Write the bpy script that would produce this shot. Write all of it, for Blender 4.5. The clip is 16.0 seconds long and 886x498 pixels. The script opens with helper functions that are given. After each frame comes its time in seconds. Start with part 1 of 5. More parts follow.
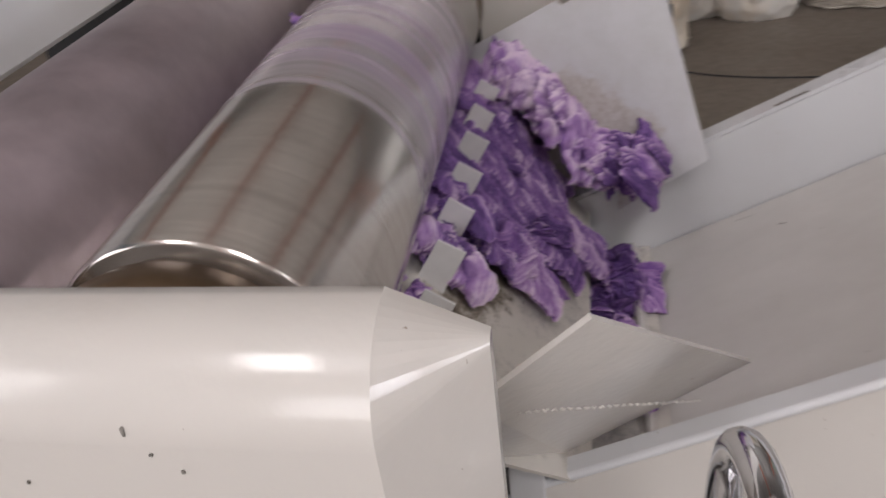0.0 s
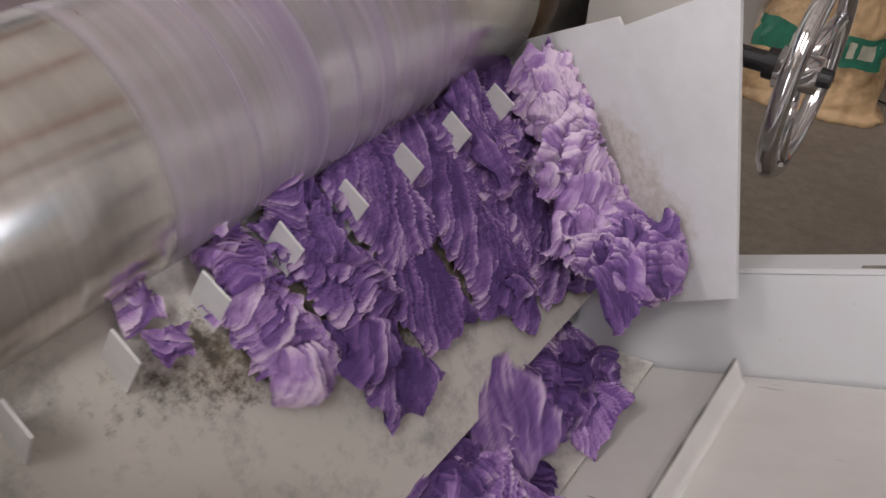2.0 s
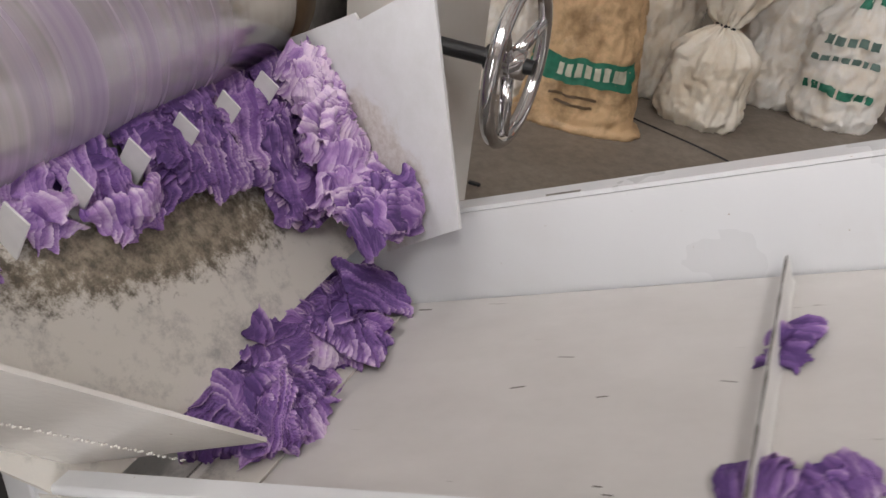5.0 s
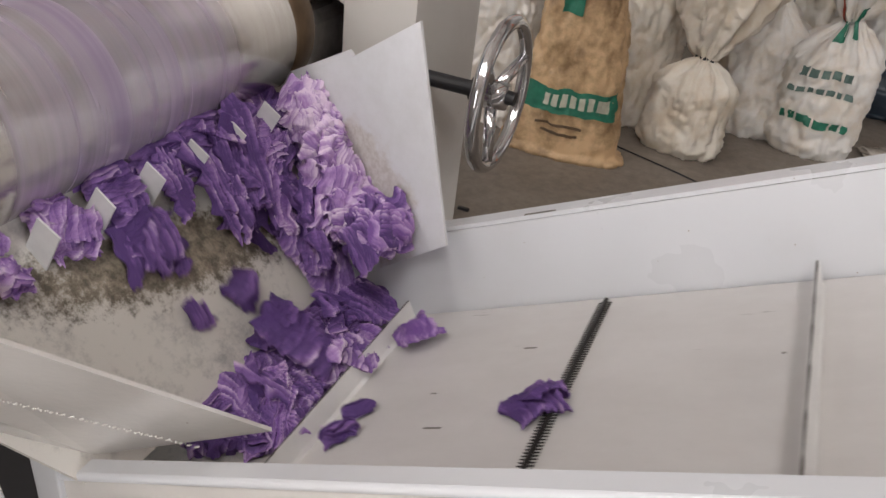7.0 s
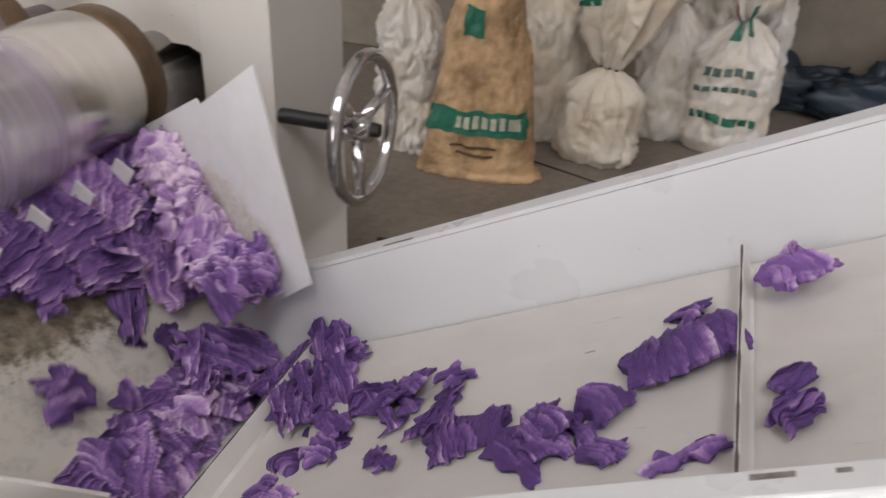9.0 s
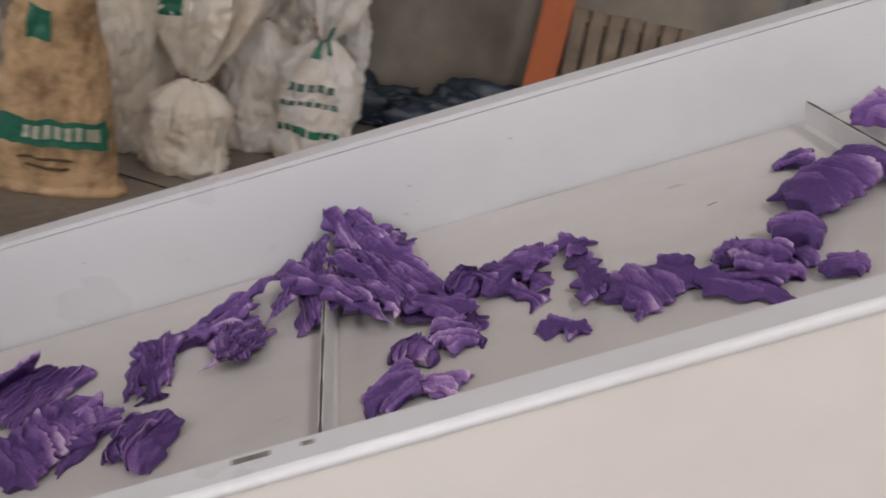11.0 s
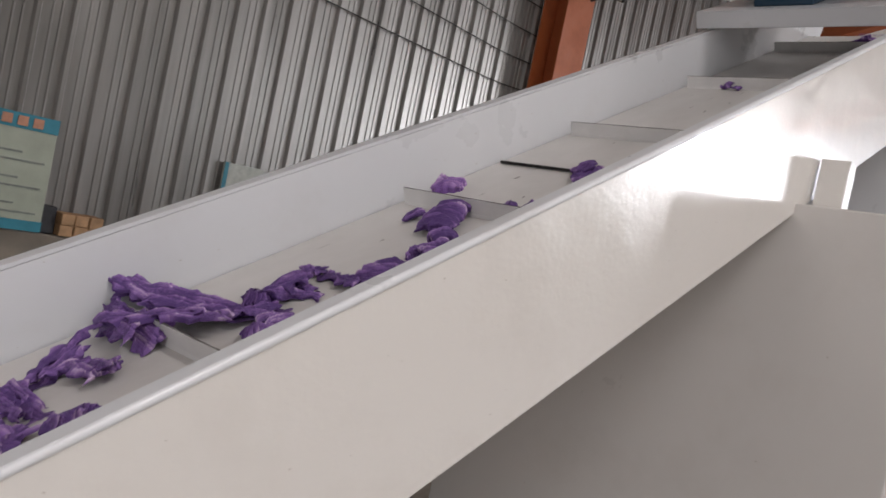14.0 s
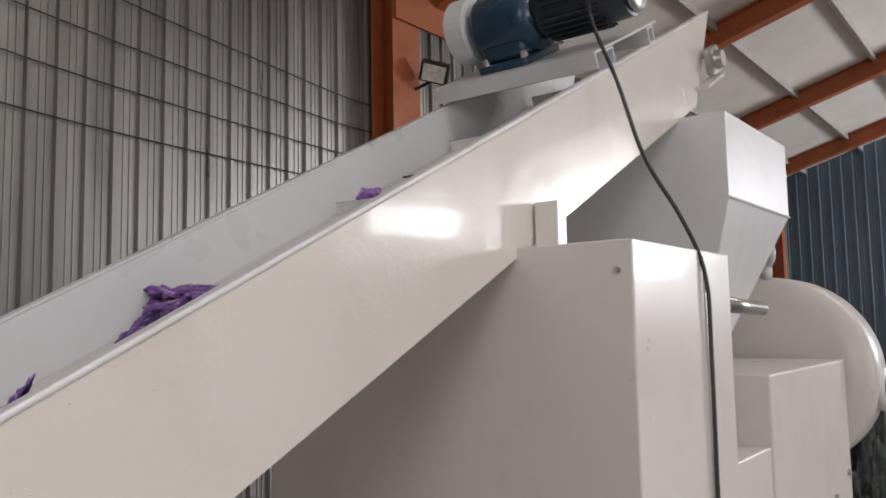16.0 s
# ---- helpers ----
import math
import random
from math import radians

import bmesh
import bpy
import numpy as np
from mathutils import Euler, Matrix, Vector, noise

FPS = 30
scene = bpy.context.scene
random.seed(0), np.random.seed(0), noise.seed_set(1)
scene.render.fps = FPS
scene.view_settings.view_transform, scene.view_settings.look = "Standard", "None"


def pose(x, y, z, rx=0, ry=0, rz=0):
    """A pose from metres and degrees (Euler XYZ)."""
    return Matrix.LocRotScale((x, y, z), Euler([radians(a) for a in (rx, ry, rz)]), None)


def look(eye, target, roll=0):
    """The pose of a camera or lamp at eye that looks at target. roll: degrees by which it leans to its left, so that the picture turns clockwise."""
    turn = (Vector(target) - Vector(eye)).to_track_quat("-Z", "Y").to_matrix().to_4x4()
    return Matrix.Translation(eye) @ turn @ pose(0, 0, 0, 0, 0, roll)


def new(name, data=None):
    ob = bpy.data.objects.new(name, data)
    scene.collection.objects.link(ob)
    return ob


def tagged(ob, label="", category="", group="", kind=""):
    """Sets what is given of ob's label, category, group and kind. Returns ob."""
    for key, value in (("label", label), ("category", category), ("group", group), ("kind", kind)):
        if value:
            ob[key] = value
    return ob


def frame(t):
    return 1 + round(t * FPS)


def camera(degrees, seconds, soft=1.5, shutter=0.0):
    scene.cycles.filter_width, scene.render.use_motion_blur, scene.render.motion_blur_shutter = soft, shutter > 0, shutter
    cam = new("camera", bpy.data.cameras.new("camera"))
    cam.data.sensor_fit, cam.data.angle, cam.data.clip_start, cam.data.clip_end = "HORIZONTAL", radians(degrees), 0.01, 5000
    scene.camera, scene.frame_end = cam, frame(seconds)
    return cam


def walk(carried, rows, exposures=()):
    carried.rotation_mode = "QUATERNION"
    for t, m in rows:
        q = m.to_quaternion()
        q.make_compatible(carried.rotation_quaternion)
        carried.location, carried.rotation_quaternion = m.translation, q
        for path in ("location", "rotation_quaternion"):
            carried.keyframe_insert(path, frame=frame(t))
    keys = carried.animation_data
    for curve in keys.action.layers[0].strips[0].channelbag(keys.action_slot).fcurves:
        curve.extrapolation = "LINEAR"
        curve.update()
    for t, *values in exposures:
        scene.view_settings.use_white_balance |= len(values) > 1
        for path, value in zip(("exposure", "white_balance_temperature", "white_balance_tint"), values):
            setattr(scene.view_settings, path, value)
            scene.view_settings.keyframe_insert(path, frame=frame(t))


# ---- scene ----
EXPOSURES = [(0, -0.95, 6500, 17), (0.5, -1.1, 6500, 17), (1, -0.68, 6500, 17), (1.5, -0.7, 6500, 17), (3, -0.35, 6500, 12), (7, -0.5, 6500, 14), (9, -0.55, 6500, 14), (11.5, -0.9, 6500, 16), (13.5, -1.0, 6450, 15), (16, -1.07, 6600, 15)]
cam = camera(57.3, 16.0, soft=1.5, shutter=0.4)
PATH = [
    (0, (0.152, -1.127, 1.286), (-0.204, 0.506, 0.188), -7.55),
    (0.2, (0.187, -1.098, 1.279), (-0.332, 0.471, 0.152), -6.97),
    (0.5, (0.267, -1.033, 1.264), (-0.377, 0.478, 0.122), -2.93),
    (0.7, (0.290, -1.015, 1.263), (-0.380, 0.474, 0.108), -1.00),
    (1, (0.338, -1.016, 1.250), (-0.386, 0.451, 0.100), 0.86),
    (1.5, (0.396, -0.879, 1.258), (-0.432, 0.507, 0.077), 3.06),
    (2, (0.417, -0.761, 1.253), (-0.476, 0.540, 0.024), 2.41),
    (2.5, (0.425, -0.723, 1.247), (-0.444, 0.571, -0.006), 2.97),
    (3, (0.441, -0.718, 1.245), (-0.434, 0.575, -0.005), 2.63),
    (3.5, (0.471, -0.728, 1.254), (-0.409, 0.560, 0.002), 4.05),
    (4, (0.510, -0.795, 1.260), (-0.318, 0.555, 0.039), 4.59),
    (4.5, (0.569, -0.862, 1.265), (-0.025, 0.668, 0.122), 6.75),
    (7, (0.638, -0.990, 1.309), (0.046, 0.611, 0.267), 6.94),
    (7.5, (0.661, -0.981, 1.315), (0.006, 0.599, 0.279), 5.61),
    (8, (0.699, -0.966, 1.325), (0.009, 0.601, 0.292), 4.07),
    (8.5, (0.740, -0.954, 1.328), (0.085, 0.646, 0.323), 2.45),
    (9, (0.761, -0.937, 1.324), (0.240, 0.727, 0.345), 2.43),
    (9.2, (0.777, -0.953, 1.320), (0.342, 0.761, 0.360), 3.27),
    (11.3, (0.873, -0.963, 1.354), (1.537, 0.830, 0.560), 16.01),
    (11.5, (0.910, -0.959, 1.358), (1.756, 0.815, 0.639), 17.11),
    (12, (1.065, -1.024, 1.473), (2.041, 0.687, 0.787), 15.26),
    (12.5, (1.154, -1.054, 1.472), (2.155, 0.674, 0.939), 14.15),
    (13, (1.165, -1.135, 1.524), (2.377, 0.482, 1.175), 13.27),
    (13.5, (1.145, -1.217, 1.586), (2.572, 0.240, 1.326), 13.53),
    (14, (1.197, -1.233, 1.569), (2.666, 0.123, 1.508), 11.73),
    (14.5, (1.231, -1.304, 1.630), (2.771, 0.027, 1.579), 12.11),
    (15, (1.305, -1.325, 1.618), (2.873, -0.094, 1.775), 8.51),
    (15.5, (1.396, -1.426, 1.612), (2.976, -0.216, 1.815), 3.58),
    (16, (1.391, -1.558, 1.593), (2.978, -0.355, 1.780), -1.08),
]
walk(cam, [(t, look(eye, target, roll)) for t, eye, target, roll in PATH], EXPOSURES)

# ---------------------------------------------------------------- world and light
world = bpy.data.worlds.new("world")
scene.world = world
world.use_nodes = True
wn = world.node_tree.nodes
sky = wn.new("ShaderNodeTexSky")
sky.sky_type, sky.sun_disc = "NISHITA", False
sky.sun_elevation, sky.sun_rotation = radians(42), radians(150)
wn["Background"].inputs["Strength"].default_value = 0.12
world.node_tree.links.new(sky.outputs[0], wn["Background"].inputs["Color"])


def sun_lamp():
    data = bpy.data.lights.new("sun", "SUN")
    data.energy, data.angle, data.color = 2.5, radians(0.53), (1, 0.95, 0.88)
    new("sun", data).matrix_world = look((8, -14, 14), (0, 0, 0))


sun_lamp()


def area_lamp(name, eye, target, wide, high, energy, colour=(1, 1, 1)):
    data = bpy.data.lights.new(name, "AREA")
    data.shape, data.size, data.size_y, data.energy, data.color = "RECTANGLE", wide, high, energy, colour
    ob = new(name, data)
    ob.matrix_world = look(eye, target)
    return ob


# daylight through the south and west gates, the windows and the roof lights
area_lamp("window_light", (12.9, -8.95, 3.5), (9.7, 0, 3.0), 1.9, 0.5, 125, (0.93, 0.97, 1.0))
area_lamp("door_light", (-1.0, -8.95, 2.2), (-0.5, 0, 2.6), 5.0, 3.6, 470, (1.0, 0.98, 0.95))
area_lamp("west_gate_light", (-6.95, -4.0, 2.6), (2.0, -0.6, 1.0), 3.8, 3.4, 260, (1.0, 0.98, 0.95))
area_lamp("high_window_light", (20.2, -8.95, 3.9), (14.6, 0, 4.6), 3.4, 2.3, 1900, (0.95, 0.98, 1.0))
for sx in (-3.0, 1.6, 6.2, 10.8):
    area_lamp("roof_light", (sx, -4.4, 6.42), (sx, -0.9, 0.0), 1.0, 2.2, 95, (1.0, 0.98, 0.95)).data.spread = radians(105)

# ---------------------------------------------------------------- helpers
TH = radians(26.39)
CT, ST = math.cos(TH), math.sin(TH)
BZ = 0.444          # height of the belt at x = 0
YN, YF = -0.593, -0.058
SPEED = 0.3265      # belt speed
END = 16.0


def bp(s, y, h=0.0):
    """A place on the belt: s up the slope, y across, h square to it."""
    return Vector((s * CT - h * ST, y, BZ + s * ST + h * CT))


def chute(c, y, h=0.0):
    """A place on the scraper chute: c down from the blade edge, h square to it."""
    return Vector((-0.038 + 0.664 * c + 0.748 * h, y, 0.842 - 0.748 * c + 0.664 * h))


BELT_TURN = Matrix.Rotation(-TH, 4, "Y")
CHUTE_TURN = Matrix.Rotation(math.atan2(0.748, 0.664), 4, "Y")


def thing(name, at, label, category, group="", kind=""):
    ob = new(name)
    ob.location = at
    ob.empty_display_size = 0.1
    bpy.context.view_layer.update()
    return tagged(ob, label, category, group, kind)


def part(name, bm, material, parent=None, label="", smooth=False, local=False):
    """Link a bmesh, built in world places unless local, as one mesh object."""
    me = bpy.data.meshes.new(name)
    if parent is not None and not local:
        m = Matrix(parent.matrix_basis)
        up = parent.parent
        while up is not None:
            m = up.matrix_basis @ m
            up = up.parent
        bmesh.ops.transform(bm, matrix=m.inverted(), verts=bm.verts)
    bmesh.ops.recalc_face_normals(bm, faces=bm.faces)
    bm.to_mesh(me)
    bm.free()
    for p in me.polygons:
        p.use_smooth = smooth
    me.materials.append(material)
    ob = new(name, me)
    ob.parent = parent
    if label:
        tagged(ob, label)
    return ob


def solo(name, bm, material, label, category, smooth=False, kind="", group="", at=None):
    """A top-level thing of a single mesh."""
    if at is not None:
        bmesh.ops.transform(bm, matrix=Matrix.Translation(-Vector(at)), verts=bm.verts)
    ob = part(name, bm, material, None, "", smooth)
    if at is not None:
        ob.location = at
    return tagged(ob, label, category, group, kind)


def box(bm, x0, x1, y0, y1, z0, z1, bevel=0.0, m=None, segs=2):
    b = bmesh.new()
    bmesh.ops.create_cube(b, size=1)
    bmesh.ops.transform(b, matrix=Matrix.Translation(((x0 + x1) / 2, (y0 + y1) / 2, (z0 + z1) / 2)) @ Matrix.Diagonal((x1 - x0, y1 - y0, z1 - z0, 1)), verts=b.verts)
    if bevel:
        bmesh.ops.bevel(b, geom=b.edges[:] + b.verts[:], offset=bevel, segments=segs, affect="EDGES", profile=0.5)
    if m is not None:
        bmesh.ops.transform(b, matrix=m, verts=b.verts)
    merge(bm, b)
    return bm


def merge(bm, b):
    me = bpy.data.meshes.new("tmp")
    b.to_mesh(me)
    b.free()
    bm.from_mesh(me)
    bpy.data.meshes.remove(me)


def tube(bm, a, b, r, r2=None, n=20, caps=True):
    a, b = Vector(a), Vector(b)
    t = bmesh.new()
    bmesh.ops.create_cone(t, cap_ends=caps, segments=n, radius1=r, radius2=r if r2 is None else r2, depth=(b - a).length)
    q = (b - a).to_track_quat("Z", "Y").to_matrix().to_4x4()
    bmesh.ops.transform(t, matrix=Matrix.Translation((a + b) / 2) @ q, verts=t.verts)
    merge(bm, t)
    return bm


def prism(bm, outline, a, b):
    """A flat outline (list of places) swept by the vector from a to b."""
    d = Vector(b) - Vector(a)
    v0 = [bm.verts.new(Vector(p)) for p in outline]
    v1 = [bm.verts.new(Vector(p) + d) for p in outline]
    n = len(outline)
    bm.faces.new(v0)
    bm.faces.new(v1[::-1])
    for i in range(n):
        bm.faces.new((v0[i], v0[(i + 1) % n], v1[(i + 1) % n], v1[i]))
    return bm


def lathe(bm, profile, n=48, m=None):
    """Rings (radius, along) turned about the y axis."""
    b = bmesh.new()
    rings = [[b.verts.new((r * math.cos(k * math.tau / n), y, r * math.sin(k * math.tau / n))) for k in range(n)] for r, y in profile]
    for r0, r1 in zip(rings, rings[1:]):
        for k in range(n):
            b.faces.new((r0[k], r0[(k + 1) % n], r1[(k + 1) % n], r1[k]))
    b.faces.new(rings[0][::-1])
    b.faces.new(rings[-1])
    if m is not None:
        bmesh.ops.transform(b, matrix=m, verts=b.verts)
    merge(bm, b)
    return bm


def ring(bm, centre, axis, R, r, n=40, k=12):
    b = bmesh.new()
    q = Vector(axis).to_track_quat("Z", "Y").to_matrix().to_4x4()
    vs = [[b.verts.new(((R + r * math.cos(j * math.tau / k)) * math.cos(i * math.tau / n), (R + r * math.cos(j * math.tau / k)) * math.sin(i * math.tau / n), r * math.sin(j * math.tau / k))) for j in range(k)] for i in range(n)]
    for i in range(n):
        for j in range(k):
            b.faces.new((vs[i][j], vs[(i + 1) % n][j], vs[(i + 1) % n][(j + 1) % k], vs[i][(j + 1) % k]))
    bmesh.ops.transform(b, matrix=Matrix.Translation(centre) @ q, verts=b.verts)
    merge(bm, b)
    return bm


def wire(name, places, radius, material, parent=None, label="", category=""):
    """A round cable along places, as a mesh."""
    pts = [Vector(p) for p in places]
    fine = []
    for i in range(len(pts) - 1):
        p0, p1, p2, p3 = pts[max(i - 1, 0)], pts[i], pts[i + 1], pts[min(i + 2, len(pts) - 1)]
        for k in range(8):
            u = k / 8
            fine.append(0.5 * ((2 * p1) + (p2 - p0) * u + (2 * p0 - 5 * p1 + 4 * p2 - p3) * u * u + (3 * p1 - p0 - 3 * p2 + p3) * u ** 3))
    fine.append(pts[-1])
    bm = bmesh.new()
    rows = []
    for i, p in enumerate(fine):
        d = (fine[min(i + 1, len(fine) - 1)] - fine[max(i - 1, 0)]).normalized()
        q = d.to_track_quat("Z", "Y").to_matrix()
        rows.append([bm.verts.new(p + q @ Vector((radius * math.cos(k * math.tau / 8), radius * math.sin(k * math.tau / 8), 0))) for k in range(8)])
    for a, b in zip(rows, rows[1:]):
        for k in range(8):
            bm.faces.new((a[k], a[(k + 1) % 8], b[(k + 1) % 8], b[k]))
    bm.faces.new(rows[0][::-1])
    bm.faces.new(rows[-1])
    if parent is not None:
        return part(name, bm, material, parent, label, True)
    return solo(name, bm, material, label, category, True)


# ---------------------------------------------------------------- materials
def nodes_of(name):
    m = bpy.data.materials.new(name)
    m.use_nodes = True
    return m, m.node_tree.nodes, m.node_tree.links, m.node_tree.nodes["Principled BSDF"]


def ramp(n, stops):
    r = n.new("ShaderNodeValToRGB")
    e = r.color_ramp.elements
    while len(e) < len(stops):
        e.new(0.5)
    for el, (p, c) in zip(e, stops):
        el.position, el.color = p, (*c, 1) if len(c) == 3 else c
    return r


def tex(n, l, scale, detail=4, rough=0.6, stretch=(1, 1, 1), space="Object", kind="ShaderNodeTexNoise"):
    co = n.new("ShaderNodeTexCoord")
    mp = n.new("ShaderNodeMapping")
    mp.inputs["Scale"].default_value = stretch
    l.new(co.outputs[space], mp.inputs[0])
    t = n.new(kind)
    t.inputs["Scale"].default_value = scale
    if kind == "ShaderNodeTexNoise":
        t.inputs["Detail"].default_value, t.inputs["Roughness"].default_value = detail, rough
    l.new(mp.outputs[0], t.inputs["Vector"])
    return t


def mix(n, l, fac, a, b, blend="MIX"):
    x = n.new("ShaderNodeMix")
    x.data_type, x.blend_type = "RGBA", blend
    for sock, val in ((x.inputs[0], fac), (x.inputs[6], a), (x.inputs[7], b)):
        if isinstance(val, (int, float)):
            sock.default_value = val
        elif isinstance(val, tuple):
            sock.default_value = (*val, 1)
        else:
            l.new(val, sock)
    return x.outputs[2]


def bump(n, l, bsdf, height, strength, distance=0.002):
    b = n.new("ShaderNodeBump")
    b.inputs["Strength"].default_value, b.inputs["Distance"].default_value = strength, distance
    l.new(height, b.inputs["Height"])
    l.new(b.outputs[0], bsdf.inputs["Normal"])


def paint(name, colour, rough=0.3, dirt=(0.35, 0.3, 0.25), amount=0.25, peel=0.12, scale=3.0, coat=0.15, dent=0.0):
    """Glossy brushed machine paint with soft grime, small specks and orange peel."""
    m, n, l, b = nodes_of(name)
    big = tex(n, l, scale, 5, 0.65)
    r = ramp(n, [(0.5, (0, 0, 0)), (0.85, (1, 1, 1))])
    l.new(big.outputs[0], r.inputs[0])
    c1 = mix(n, l, r.outputs[0], colour, tuple(x * (1 - amount) + d * amount for x, d in zip(colour, dirt)))
    fine = tex(n, l, 120, 2, 0.5)
    r2 = ramp(n, [(0.77, (0, 0, 0)), (0.79, (1, 1, 1))])
    l.new(fine.outputs[0], r2.inputs[0])
    l.new(mix(n, l, r2.outputs[0], c1, dirt), b.inputs["Base Color"])
    rr = ramp(n, [(0.3, (rough * 0.8,) * 3), (0.8, (rough * 1.5,) * 3)])
    l.new(big.outputs[0], rr.inputs[0])
    l.new(rr.outputs[0], b.inputs["Roughness"])
    p = tex(n, l, 90, 2, 0.5)
    wave = tex(n, l, 6, 2, 0.5)
    sway = n.new("ShaderNodeMath")
    sway.operation, sway.inputs[1].default_value = "MULTIPLY_ADD", dent
    l.new(wave.outputs[0], sway.inputs[0])
    l.new(p.outputs[0], sway.inputs[2])
    bump(n, l, b, sway.outputs[0], peel, 0.001)
    b.inputs["Coat Weight"].default_value, b.inputs["Coat Roughness"].default_value = coat, 0.06
    return m


def plain(name, colour, rough=0.5, metal=0.0, vary=0.25, scale=20, strength=0.15):
    m, n, l, b = nodes_of(name)
    t = tex(n, l, scale, 5, 0.6)
    r = ramp(n, [(0.3, tuple(c * (1 - vary) for c in colour)), (0.75, tuple(min(1, c * (1 + vary)) for c in colour))])
    l.new(t.outputs[0], r.inputs[0])
    l.new(r.outputs[0], b.inputs["Base Color"])
    b.inputs["Roughness"].default_value, b.inputs["Metallic"].default_value = rough, metal
    bump(n, l, b, t.outputs[0], strength)
    return m


CREAM = paint("cream_gloss_paint", (0.64, 0.612, 0.575), 0.2, coat=0.4, peel=0.34, dent=9.0)
WHITE = paint("white_gloss_paint", (0.62, 0.628, 0.645), 0.3)
CABINET = paint("cabinet_paint", (0.60, 0.575, 0.55), 0.32, peel=0.06)
BLUE = paint("blue_machine_paint", (0.014, 0.045, 0.08), 0.3, dirt=(0.01, 0.02, 0.03))
BLACK = plain("black_rubber_and_shade", (0.018, 0.018, 0.02), 0.45)
# near black for the painted shade in slot and bore, and the wall backing
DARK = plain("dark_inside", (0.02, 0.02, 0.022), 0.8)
CHROME = plain("chrome", (0.78, 0.78, 0.8), 0.08, 1.0, 0.1, 30, 0.05)
STEEL = plain("bare_steel", (0.45, 0.44, 0.43), 0.35, 1.0, 0.2, 40, 0.2)
BRONZE = plain("bronze_collar", (0.15, 0.10, 0.06), 0.5, 0.6, 0.3, 25)
ORANGE = paint("red_oxide_steel", (0.42, 0.11, 0.035), 0.55, dirt=(0.12, 0.06, 0.04), amount=0.5)


def roll_material():
    """Ground steel roll with turned streaks and a smeared purple soap film over its middle."""
    m, n, l, b = nodes_of("soapy_steel_roll")
    rings = tex(n, l, 1.0, 6, 0.7, (1.5, 130, 1.5))
    wide = tex(n, l, 1.0, 3, 0.6, (0.6, 22, 0.6))
    steel = ramp(n, [(0.3, (0.60, 0.57, 0.54)), (0.7, (0.76, 0.73, 0.70))])
    l.new(rings.outputs[0], steel.inputs[0])
    co = n.new("ShaderNodeTexCoord")
    sep = n.new("ShaderNodeSeparateXYZ")
    l.new(co.outputs["Object"], sep.inputs[0])
    wob = n.new("ShaderNodeMath")
    wob.operation, wob.inputs[1].default_value = "MULTIPLY_ADD", 0.10
    l.new(wide.outputs[0], wob.inputs[0])
    l.new(sep.outputs[1], wob.inputs[2])
    band = ramp(n, [(0.0, (0, 0, 0)), (0.33, (0, 0, 0)), (0.37, (0.7, 0.7, 0.7)), (0.43, (1, 1, 1)), (0.68, (0.9, 0.9, 0.9)), (0.73, (0, 0, 0))])
    mr = n.new("ShaderNodeMapRange")
    mr.inputs["From Min"].default_value, mr.inputs["From Max"].default_value = -0.45, 0.55
    l.new(wob.outputs[0], mr.inputs["Value"])
    l.new(mr.outputs[0], band.inputs[0])
    streak = ramp(n, [(0.3, (0.2, 0.2, 0.2)), (0.62, (1, 1, 1))])
    l.new(wide.outputs[0], streak.inputs[0])
    film = n.new("ShaderNodeMath")
    film.operation = "MULTIPLY"
    l.new(band.outputs[0], film.inputs[0])
    l.new(streak.outputs[0], film.inputs[1])
    film2 = n.new("ShaderNodeMath")
    film2.operation, film2.inputs[1].default_value = "MULTIPLY", 0.80
    l.new(film.outputs[0], film2.inputs[0])
    purple = ramp(n, [(0.3, (0.19, 0.122, 0.26)), (0.75, (0.35, 0.262, 0.40))])
    l.new(rings.outputs[0], purple.inputs[0])
    l.new(mix(n, l, film2.outputs[0], steel.outputs[0], purple.outputs[0]), b.inputs["Base Color"])
    met = n.new("ShaderNodeMath")
    met.operation, met.inputs[0].default_value = "SUBTRACT", 0.95
    l.new(film2.outputs[0], met.inputs[1])
    l.new(met.outputs[0], b.inputs["Metallic"])
    rg = n.new("ShaderNodeMath")
    rg.operation, rg.inputs[1].default_value, rg.inputs[2].default_value = "MULTIPLY_ADD", 0.14, 0.19
    l.new(film2.outputs[0], rg.inputs[0])
    l.new(rg.outputs[0], b.inputs["Roughness"])
    bump(n, l, b, rings.outputs[0], 0.06, 0.001)
    return m


ROLL = roll_material()
REARROLL = plain("filmed_steel_roll", (0.30, 0.25, 0.27), 0.38, 0.5, 0.3, 9, 0.2)


